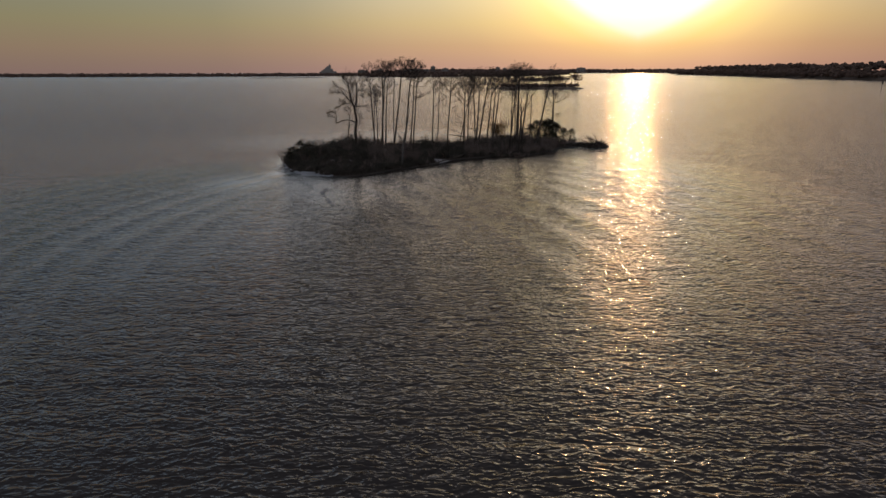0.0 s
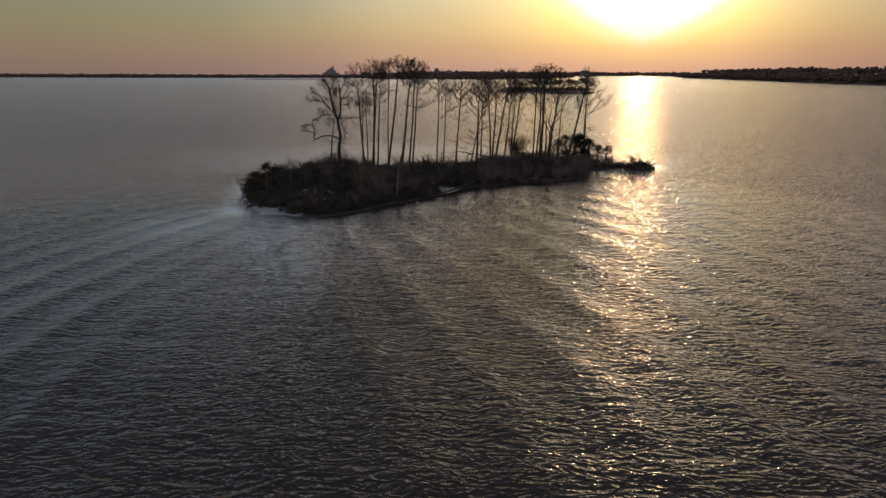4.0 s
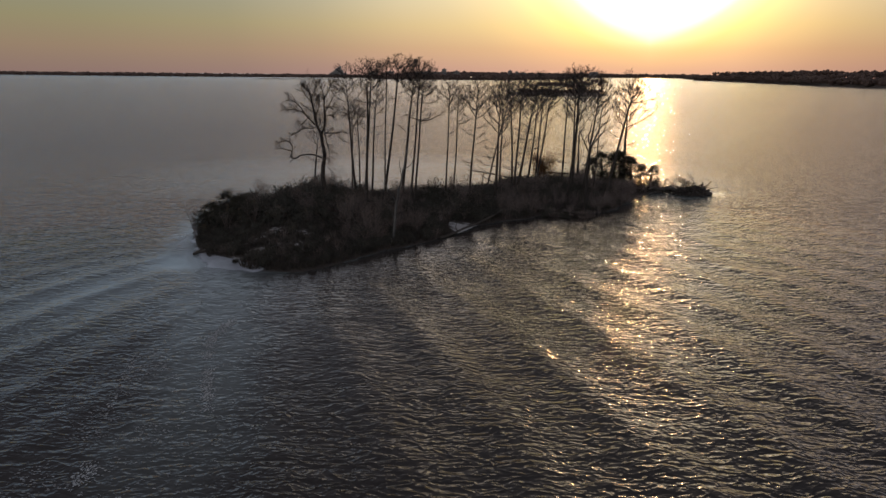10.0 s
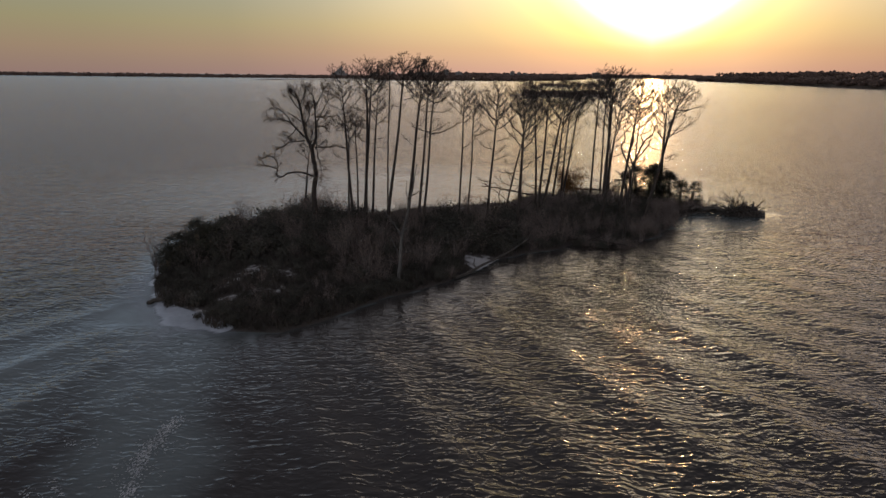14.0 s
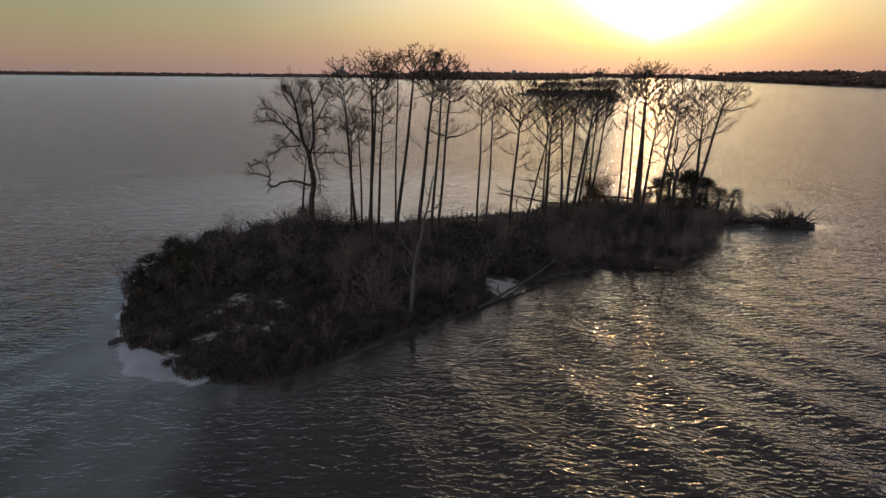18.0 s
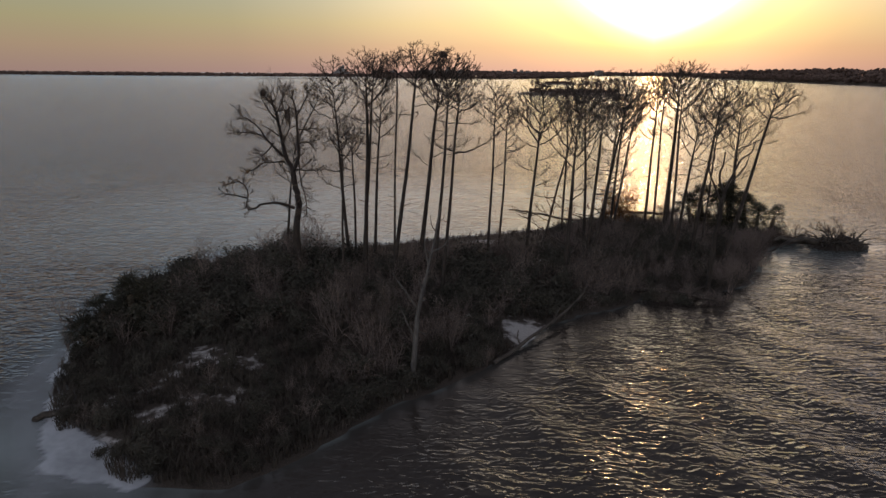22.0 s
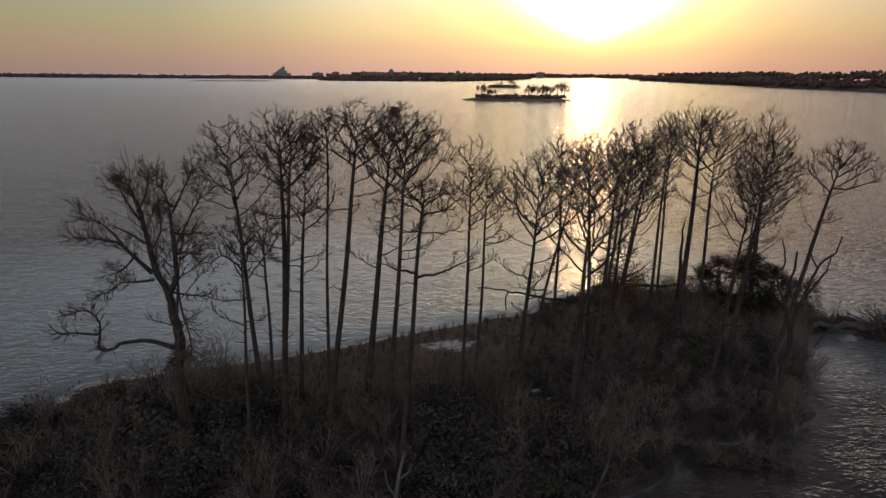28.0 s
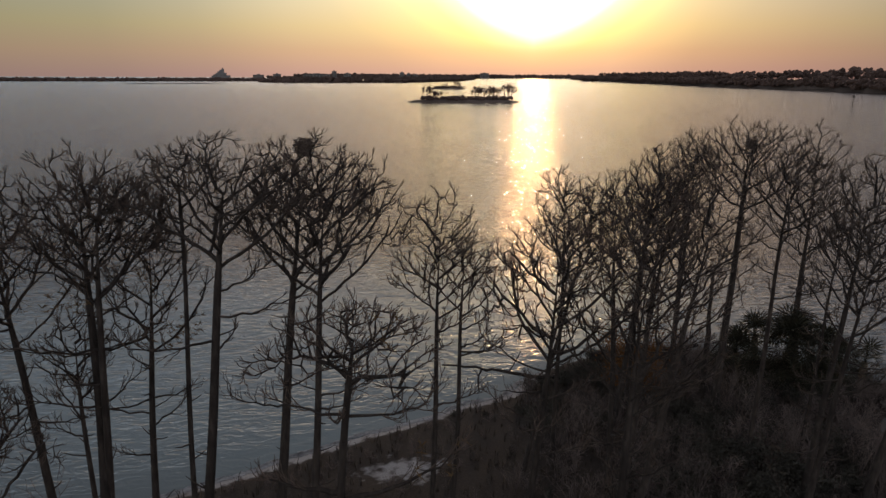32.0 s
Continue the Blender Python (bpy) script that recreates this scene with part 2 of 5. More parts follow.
def lets_light_through(m, share):
    """Thin leaves glow a little when lit from behind."""
    n, l = m.node_tree.nodes, m.node_tree.links
    tr, mx = n.new("ShaderNodeBsdfTranslucent"), n.new("ShaderNodeMixShader")
    col = n["Principled BSDF"].inputs["Base Color"].links[0].from_socket
    l.new(col, tr.inputs["Color"])
    mx.inputs[0].default_value = share
    l.new(n["Principled BSDF"].outputs[0], mx.inputs[1])
    l.new(tr.outputs[0], mx.inputs[2])
    l.new(mx.outputs[0], n["Material Output"].inputs[0])


lets_light_through(M_RUST, 0.5)
lets_light_through(M_NEEDLE, 0.45)
lets_light_through(M_PALM, 0.2)
lets_light_through(M_GRASS, 0.3)

# island soil: leaf litter inland, pale sand along the beaches and in bare patches
M_SOIL = bpy.data.materials.new("sand_and_litter")
M_SOIL.use_nodes = True
sn, sl = M_SOIL.node_tree.nodes, M_SOIL.node_tree.links
s_bsdf = sn["Principled BSDF"]
s_att = sn.new("ShaderNodeAttribute")
s_att.attribute_name = "sand"
s_tc = sn.new("ShaderNodeTexCoord")
s_n1, s_n2 = sn.new("ShaderNodeTexNoise"), sn.new("ShaderNodeTexNoise")
s_n1.inputs["Scale"].default_value, s_n1.inputs["Detail"].default_value = 1.9, 10
s_n2.inputs["Scale"].default_value, s_n2.inputs["Detail"].default_value = 14, 6
for node in (s_n1, s_n2):
    sl.new(s_tc.outputs["Object"], node.inputs["Vector"])
s_sum = sn.new("ShaderNodeMath")
s_sum.operation = "ADD"
sl.new(s_att.outputs["Fac"], s_sum.inputs[0])
sl.new(s_n1.outputs["Fac"], s_sum.inputs[1])
s_mask = ramp(sn, [(0.78, (0, 0, 0)), (1.0, (1, 1, 1))])
sl.new(s_sum.outputs[0], s_mask.inputs[0])
s_lit = ramp(sn, [(0.3, (0.028, 0.021, 0.016)), (0.55, (0.05, 0.038, 0.029)), (0.75, (0.085, 0.064, 0.05))])
s_san = ramp(sn, [(0.3, (0.34, 0.325, 0.31)), (0.7, (0.50, 0.48, 0.46))])
sl.new(s_n2.outputs["Fac"], s_lit.inputs[0])
sl.new(s_n2.outputs["Fac"], s_san.inputs[0])
s_mix = sn.new("ShaderNodeMixRGB")
sl.new(s_mask.outputs[0], s_mix.inputs[0])
sl.new(s_lit.outputs[0], s_mix.inputs[1])
sl.new(s_san.outputs[0], s_mix.inputs[2])
sl.new(s_mix.outputs[0], s_bsdf.inputs["Base Color"])
s_bsdf.inputs["Roughness"].default_value = 0.95
s_bump = sn.new("ShaderNodeBump")
s_bump.inputs["Strength"].default_value, s_bump.inputs["Distance"].default_value = 0.6, 0.06
sl.new(s_n2.outputs["Fac"], s_bump.inputs["Height"])
sl.new(s_bump.outputs[0], s_bsdf.inputs["Normal"])

# water: wind chop on slow swell, paler over shoal and where glare is painted
M_WATER = bpy.data.materials.new("bay_water")
M_WATER.use_nodes = True
an, al = M_WATER.node_tree.nodes, M_WATER.node_tree.links
a_bsdf = an["Principled BSDF"]
a_tc = an.new("ShaderNodeTexCoord")


def layer(scale, detail, stretch, turn, distortion=0.0):
    mp = an.new("ShaderNodeMapping")
    mp.inputs["Scale"].default_value = stretch
    mp.inputs["Rotation"].default_value = (0, 0, radians(turn))
    al.new(a_tc.outputs["Object"], mp.inputs[0])
    t = an.new("ShaderNodeTexNoise")
    t.inputs["Scale"].default_value, t.inputs["Detail"].default_value = scale, detail
    t.inputs["Distortion"].default_value = distortion
    al.new(mp.outputs[0], t.inputs["Vector"])
    return t.outputs["Fac"]


def weigh(a, k, b=None):
    m = an.new("ShaderNodeMath")
    m.operation = "MULTIPLY_ADD"
    al.new(a, m.inputs[0])
    m.inputs[1].default_value = k
    if b is None:
        m.inputs[2].default_value = 0.0
    else:
        al.new(b, m.inputs[2])
    return m.outputs[0]


def crests(a):
    """Folds a noise at its middle into a net of sharp crests."""
    off, fold = an.new("ShaderNodeMath"), an.new("ShaderNodeMath")
    off.operation, fold.operation = "SUBTRACT", "ABSOLUTE"
    off.inputs[1].default_value = 0.5
    al.new(a, off.inputs[0])
    al.new(off.outputs[0], fold.inputs[0])
    return weigh(fold.outputs[0], -2.0)


chop = weigh(layer(5.2, 1.0, (1.05, 0.95, 1), -16, 0.4), 0.08)
chop = weigh(crests(layer(2.3, 1.0, (0.8, 1.2, 1), 14, 0.5)), 0.2, chop)
chop = weigh(crests(layer(1.3, 1.0, (0.65, 1.35, 1), -14, 0.5)), 0.42, chop)
chop = weigh(layer(0.6, 1.0, (0.6, 1.4, 1), -24, 0.5), 0.45, chop)
chop = weigh(layer(0.16, 3.0, (0.4, 1.5, 1), -10, 0.6), 0.7, chop)
a_lee, a_still, a_calm = an.new("ShaderNodeAttribute"), an.new("ShaderNodeMath"), an.new("ShaderNodeMath")
a_lee.attribute_name = "lee"
a_still.operation, a_calm.operation = "MULTIPLY_ADD", "MULTIPLY"
al.new(a_lee.outputs["Fac"], a_still.inputs[0])
a_still.inputs[1].default_value, a_still.inputs[2].default_value = -0.92, 1.0
al.new(chop, a_calm.inputs[0])
al.new(a_still.outputs[0], a_calm.inputs[1])
chop = a_calm.outputs[0]


# the open water to the west is rougher than the lee
a_open, a_more = an.new("ShaderNodeAttribute"), an.new("ShaderNodeMath")
a_open.attribute_name = "open"
a_more.operation = "MULTIPLY"
al.new(a_open.outputs["Fac"], a_more.inputs[0])
al.new(weigh(layer(3.6, 1.5, (0.8, 1.2, 1), 21, 0.5), 0.75, chop), a_more.inputs[1])
chop = weigh(a_more.outputs[0], 0.12, chop)


a_bump = an.new("ShaderNodeBump")
a_bump.inputs["Strength"].default_value, a_bump.inputs["Distance"].default_value = 1.0, 0.21
al.new(chop, a_bump.inputs["Height"])
# on the open water beyond the islet the faces of the waves that can be seen lean to the south
a_lean, a_sum, a_unit = (an.new("ShaderNodeVectorMath") for _ in range(3))
a_lean.operation, a_sum.operation, a_unit.operation = "SCALE", "ADD", "NORMALIZE"
a_lean.inputs[0].default_value = (0.0, -0.054, 0.0)
a_south = an.new("ShaderNodeAttribute")
a_south.attribute_name = "lean"
al.new(a_south.outputs["Fac"], a_lean.inputs["Scale"])
al.new(a_bump.outputs[0], a_sum.inputs[0])
al.new(a_lean.outputs[0], a_sum.inputs[1])
al.new(a_sum.outputs[0], a_unit.inputs[0])
al.new(a_unit.outputs[0], a_bsdf.inputs["Normal"])
a_shoal_glare = an.new("ShaderNodeAttribute")
a_shoal_glare.attribute_name = "shoal"
# behind the islet the pale end also carries the brightness of reflected sky
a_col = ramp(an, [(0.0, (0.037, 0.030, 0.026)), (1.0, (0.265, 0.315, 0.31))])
al.new(a_shoal_glare.outputs["Fac"], a_col.inputs[0])
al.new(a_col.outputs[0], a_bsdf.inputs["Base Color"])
a_rough = an.new("ShaderNodeMath")
a_rough.operation = "MULTIPLY_ADD"
al.new(a_open.outputs["Fac"], a_rough.inputs[0])
a_rough.inputs[1].default_value, a_rough.inputs[2].default_value = 0.02, 0.08
al.new(a_rough.outputs[0], a_bsdf.inputs["Roughness"])
a_bsdf.inputs["IOR"].default_value = 1.333


# ======== building helpers ========
class Geo:
    def __init__(self):
        self.v, self.f = [], []

    def tube(self, pts, radii, sides=5, cap=False):
        base = len(self.v)
        ref = Vector((0.31, 0.87, 0.38))
        for i, p in enumerate(pts):
            d = (pts[min(i + 1, len(pts) - 1)] - pts[max(i - 1, 0)])
            d = d.normalized() if d.length > 1e-6 else Vector((0, 0, 1))
            u = d.cross(ref)
            u = u.normalized() if u.length > 1e-3 else d.orthogonal().normalized()
            w = d.cross(u)
            for k in range(sides):
                a = 2 * math.pi * k / sides
                self.v.append(p + (u * math.cos(a) + w * math.sin(a)) * radii[i])
        for i in range(len(pts) - 1):
            a, b = base + i * sides, base + (i + 1) * sides
            for k in range(sides):
                k2 = (k + 1) % sides
                self.f.append((a + k, a + k2, b + k2, b + k))
        if cap:
            self.f.append(tuple(range(base + sides - 1, base - 1, -1)))
            top = base + (len(pts) - 1) * sides
            self.f.append(tuple(range(top, top + sides)))

    def poly(self, *pts):
        b = len(self.v)
        self.v.extend(pts)
        self.f.append(tuple(range(b, b + len(pts))))

    def box(self, lo, hi, m=None):
        b = len(self.v)
        for z in (lo[2], hi[2]):
            for x, y in ((lo[0], lo[1]), (hi[0], lo[1]), (hi[0], hi[1]), (lo[0], hi[1])):
                p = Vector((x, y, z))
                self.v.append(m @ p if m else p)
        for q in ((3, 2, 1, 0), (4, 5, 6, 7), (0, 1, 5, 4), (1, 2, 6, 5), (2, 3, 7, 6), (3, 0, 4, 7)):
            self.f.append(tuple(b + k for k in q))

    def mesh(self, name, mat, smooth=True):
        me = bpy.data.meshes.new(name)
        me.from_pydata([tuple(p) for p in self.v], [], self.f)
        me.materials.append(mat)
        if smooth:
            me.polygons.foreach_set("use_smooth", [True] * len(me.polygons))
        me.update()
        return me


def part(name, data, parent, label="", m=None):
    ob = new(name, data)
    ob.parent = parent
    if m is not None:
        ob.matrix_basis = m
    return tagged(ob, label)


def thing(name, m, label, category, group="", kind=""):
    ob = new(name)
    ob.empty_display_size = 0.3
    ob.matrix_basis = m
    return tagged(ob, label, category, group, kind)


def bend(p0, p1, p2, n):
    return [p0 * (1 - t) ** 2 + p1 * 2 * t * (1 - t) + p2 * t * t for t in (i / n for i in range(n + 1))]


def taper(r0, r1, n):
    return [r0 + (r1 - r0) * i / n for i in range(n + 1)]


# ======== island ground ========
SHORE = [(-21.0, -16.5), (-19.6, -20.5), (-18.0, -24.0), (-15.3, -27.3), (-11.2, -30.3), (-7.0, -30.3), (-4.7, -27.8), (-3.0, -25.3),
         (1.2, -20.8), (3.4, -18.5), (5.3, -15.8), (7.3, -12.4), (9.8, -10.3), (13.5, -8.3), (15.5, -5.4), (20.0, -5.6),
         (24.0, -2.5), (28.0, 5.0), (30.6, 9.0), (33.8, 10.4), (37.0, 8.8), (39.8, 9.6), (38.0, 11.6), (34.0, 13.2),
         (29.5, 17.6), (25.0, 19.8), (19.0, 20.3), (14.0, 17.8), (10.0, 14.6), (4.7, 12.3), (-0.2, 10.0), (-6.0, 7.2),
         (-10.5, 5.6), (-15.0, 4.4), (-19.0, 2.4), (-20.5, -2.2), (-21.8, -9.0)]
_sx, _sy = np.array(SHORE).T


def inside(x, y):
    """Metres inside the waterline (negative: outside), wavering a little."""
    x2, y2 = np.roll(_sx, -1), np.roll(_sy, -1)
    dx, dy = x2 - _sx, y2 - _sy
    t = np.clip(((x - _sx) * dx + (y - _sy) * dy) / (dx * dx + dy * dy), 0, 1)
    d = np.sqrt(((x - _sx - t * dx) ** 2 + (y - _sy - t * dy) ** 2).min())
    cross = ((_sy > y) != (y2 > y)) & (x < dx * (y - _sy) / np.where(dy == 0, 1e-9, dy) + _sx)
    d = d if cross.sum() % 2 else -d
    return d + 0.35 * noise.noise(Vector((x * 0.45, y * 0.45, 3.1)))


def ground_z(x, y):
    s = inside(x, y)
    if s < 0:
        return max(-1.2, 0.10 * s - 0.02)
    return min(0.14 * s + 0.03, 1.15) + (0.16 * noise.noise(Vector((x * 0.3, y * 0.3, 0))) + 0.05 * noise.noise(Vector((x * 1.7, y * 1.7, 5)))) * min(1, s * 0.5)


def sandiness(x, y):
    s = inside(x, y)
    v = 0.0
    if y > 3 and -13 < x < 13 or x < -12 and y > -1:      # seaward beach
        v = max(v, 0.55 * (1 - max(0, s - 0.45) / 0.6))
    v = max(v, 0.5 * (1 - math.hypot((x - 3.4) / 3.0, (y - 6.4) / 1.9)) + 0.1)
    patch = noise.noise(Vector((x * 0.55, y * 0.55, 9.0))) + 0.7 * noise.noise(Vector((x * 1.6, y * 1.6, 4.0)))
    clearing = max(0.0, 1 - math.hypot((x + 11.6) / 5.6, (y + 22.6) / 5.6))
    v = max(v, min(1, 2.4 * clearing) * max(0.0, 0.26 + 0.26 * patch))
    for px, py, pr in ((-12.6, -25.4, 1.1), (-9.0, -24.8, 0.9), (-14.2, -23.4, 0.9), (-7.4, -23.6, 0.7), (-12.4, -19.4, 0.8)):
        v = max(v, 0.4 * (1 - math.hypot((x - px) / (pr * 1.5), (y - py) / pr)) + 0.12 * patch)
    v = max(v, 0.75 * (1 - math.hypot((x + 15.5) / 5.0, (y + 28.0) / 2.4)))
    v = max(v, 0.75 * (1 - math.hypot((x - 5.8) / 2.5, (y + 14.2) / 4.0)))
    return max(0.0, min(0.6, v))


def build_ground():
    x0, y0, st, nx, ny = -27.0, -36.0, 0.5, 142, 122
    vs, sand = [], []
    for j in range(ny + 1):
        for i in range(nx + 1):
            x, y = x0 + i * st, y0 + j * st
            vs.append((x, y, ground_z(x, y)))
            sand.append(sandiness(x, y))
    fs = [(j * (nx + 1) + i, j * (nx + 1) + i + 1, (j + 1) * (nx + 1) + i + 1, (j + 1) * (nx + 1) + i) for j in range(ny) for i in range(nx)]
    me = bpy.data.meshes.new("ground")
    me.from_pydata(vs, [], fs)
    me.attributes.new("sand", "FLOAT", "POINT").data.foreach_set("value", sand)
    me.polygons.foreach_set("use_smooth", [True] * len(fs))
    me.materials.append(M_SOIL)
    tagged(new("ground", me), "low sandy islet with leaf litter and pale beaches", "ground", kind="structure")


build_ground()


def sheltered(x, y):
    """How far the brush at the cove shelters the water off it."""
    return min(0.6, 1.5 * max(0.0, 1 - math.hypot((x - 10.0) / 7.0, (y + 12.5) / 8.0)))


def swell_height(x, y):
    """Low swell that bends round the western tip: crests fan out on both sides of the shoal."""
    s = inside(x, y)
    if s > -1.5:
        return 0.0
    lee = min(1.0, (-1.5 - s) / 5)
    wander = 1.5 * noise.noise(Vector((x * 0.05, y * 0.05, 1.7))) + 0.5 * noise.noise(Vector((x * 0.17, y * 0.17, 8.2)))
    u = (x - 0.007 * (y + 66) ** 2) * 2 * math.pi / 4.4 + 0.8 * wander
    reach = max(0.0, 1 - math.hypot((x + 26) / 30.0, (y + 64) / 52.0)) ** 0.5
    h = 0.15 * reach * min(1, max(0, (-6 - x - 0.08 * (y + 40)) / 13)) * ((1 + math.cos(u)) / 2) ** 3
    a = radians(-65)
    v = (-x * math.sin(a) + y * math.cos(a) + 0.003 * (y + 40) ** 2) * 2 * math.pi / 5.0 + wander * 0.9
    reach = max(0.0, 1 - math.hypot((x - 18) / 42.0, (y + 44) / 50.0)) ** 0.5
    h += 0.2 * reach * min(1, max(0, (x + 5 - (y + 30) * 0.1) / 6)) * ((1 + math.cos(v)) / 2) ** 2
    return h * lee * (1 - sheltered(x, y))


def build_water():
    """One sheet: fine cells round the island and in front of it, wide ones out to the horizon."""
    xs = sorted({-4900, -3000, -1800, -1000, -500, -250, -120, *range(-70, -50, 2), *(k * 0.6 for k in range(-83, 92)), *range(56, 81, 2), 130, 250, 500, 1000, 1800, 3000, 4900})
    ys = sorted({-1500, -700, -300, -180, *range(-140, -116, 2), *(k * 0.6 for k in range(-193, 2)), *range(2, 61, 2), 90, 150, 300, 600, 1200, 2200, 3500, 4950})
    vs, shoal, far, lean, lee = [], [], [], [], []
    for y in ys:
        for x in xs:
            near = abs(x) < 80 and -120 < y < 80
            vs.append((x, y, swell_height(x, y) if near else 0.0))
            k = max(0.0, 1 - math.hypot((x + 20 - (y + 30) * 0.12) / 10.0, (y + 36) / 15.0)) * 0.5
            # the pale tongue of the shoal that runs out from the tip
            left, right = -15.5 - 0.3 * (y + 34), -9.2 - 0.24 * (y + 34)
            if -64 < y < -28:
                edge = min(x - left, right - x) + 2.4 * noise.noise(Vector((x * 0.22, y * 0.22, 4)))
                tongue = min(1, max(0, 0.5 + edge / 3.0)) * min(1, (y + 64) / 16)
                k = max(k, 0.38 * tongue)
            k = max(k, 0.85 * (1 - math.hypot((x + 17.5) / 6.0, (y + 27.5) / 6.5)))
            # the pale bank behind the islet, paled further in place of reflected sky
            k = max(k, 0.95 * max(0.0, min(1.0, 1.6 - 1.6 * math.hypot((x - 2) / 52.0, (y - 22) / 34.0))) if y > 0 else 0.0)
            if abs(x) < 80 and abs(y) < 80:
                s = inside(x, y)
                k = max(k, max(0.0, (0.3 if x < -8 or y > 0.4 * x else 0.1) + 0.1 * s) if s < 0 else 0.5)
                lee.append(max(0.2 * k, min(1.0, max(0.0, 1.0 + s / (4.0 + 5.0 * min(1.0, max(0.0, (x + 10) / 9)) if x < 22 and y < 0 else 4.0)))))
            else:
                lee.append(0.2 * k)
            shoal.append(min(1.0, k))
            far.append(min(1.2, max(0.0, math.hypot(x + 6, y + 10) - 20) / 60) * max(min(1.0, max(0.0, 0.55 - (x - 0.06 * y) / 60)), 0.8 * min(1.0, max(0.0, y / 40))))
            lee[-1] = max(lee[-1], min(1.0, 1.7 * k) if y < 0 else 0.0, sheltered(x, y), min(0.45, 0.9 * max(0.0, 1 - math.hypot((x + 19) / 17.0, (y + 62) / 36.0))), min(0.62, 1.3 * max(0.0, 1 - math.hypot((x + 8 + 0.2 * (y + 40)) / 13.0, (y + 41) / 18.0))))
            turn = math.degrees(math.atan2(x - 3, y + 60))
            lean.append(min(1.4, max(0.0, math.hypot(x + 6, y + 10) - 18) / 55) * min(1.0, max(0.0, (9 - turn) / 12)) * min(1.0, max(0.0, (y + 40) / 80)))
    w = len(xs)
    fs = [(j * w + i, j * w + i + 1, (j + 1) * w + i + 1, (j + 1) * w + i) for j in range(len(ys) - 1) for i in range(w - 1)]
    me = bpy.data.meshes.new("water")
    me.from_pydata(vs, [], fs)
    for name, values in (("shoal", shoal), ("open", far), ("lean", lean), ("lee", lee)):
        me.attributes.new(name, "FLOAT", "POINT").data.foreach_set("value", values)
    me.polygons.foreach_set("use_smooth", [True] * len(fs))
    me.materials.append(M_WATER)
    tagged(new("water", me), "wide bay water rippled by wind, glittering under the sun", "water", kind="structure")


build_water()


def build_wet_sand():
    """Bare wet sand at the western tip and the film of swash round it, running out along the shoal."""
    dry = ((-16.4, -26.0, 0.6, -14.0, -28.6, 1.25), (-14.0, -28.6, 1.25, -10.8, -29.9, 0.7), (-17.8, -23.4, 0.4, -16.4, -26.0, 0.6), (-20.6, -16.4, 0.3, -19.0, -21.4, 0.5))
    damp = ((-20.9, -16.6, 0.5, -20.4, -19.8, 1.3), (-20.4, -19.8, 1.3, -19.2, -22.8, 1.7), (-19.2, -22.8, 1.7, -17.0, -26.3, 1.6), (-17.0, -26.3, 1.6, -14.4, -29.5, 1.4),
            (-14.4, -29.5, 1.4, -10.2, -30.7, 0.7), (-14.2, -29.8, 1.2, -14.4, -34.0, 1.0), (-14.4, -34.0, 1.0, -12.6, -38.5, 0.5))

    def within(x, y, strokes):
        best = -9.0
        for ax, ay, ar, bx, by, br in strokes:
            t = min(1.0, max(0.0, ((x - ax) * (bx - ax) + (y - ay) * (by - ay)) / ((bx - ax) ** 2 + (by - ay) ** 2)))
            best = max(best, ar + (br - ar) * t - math.hypot(x - ax - (bx - ax) * t, y - ay - (by - ay) * t))
        return best + 0.28 * noise.noise(Vector((x * 0.8, y * 0.8, 6))) + 0.1 * noise.noise(Vector((x * 2.6, y * 2.6, 3)))

    g, film = Geo(), []
    nx, ny, st = 64, 104, 0.25
    for j in range(ny + 1):
        for i in range(nx + 1):
            x, y = -23.5 + i * st, -40.0 + j * st
            d, m = within(x, y, dry), within(x, y, damp)
            f = max(min(1.0, max(0.0, 0.5 + d / 0.5)), 0.62 * min(1.0, max(0.0, 0.35 + m / 0.9)) * min(1.0, max(0.15, (y + 41) / 10)))
            g.v.append(Vector((x, y, max(swell_height(x, y) + 0.03, ground_z(x, y) + 0.012 if f > 0.05 else -1, 0.03) + 0.03 * min(1, max(0, d)))))
            film.append(f)
    w = nx + 1
    g.f += [(j * w + i, j * w + i + 1, (j + 1) * w + i + 1, (j + 1) * w + i) for j in range(ny) for i in range(nx)
            if max(film[j * w + i], film[j * w + i + 1], film[(j + 1) * w + i + 1], film[(j + 1) * w + i]) > 0.01]
    me = g.mesh("wet_sand", M_WET)
    me.attributes.new("film", "FLOAT", "POINT").data.foreach_set("value", film)
    tagged(new("wet_sand", me), "smooth wet sand washed by a film of water", "sand", kind="structure")


build_wet_sand()


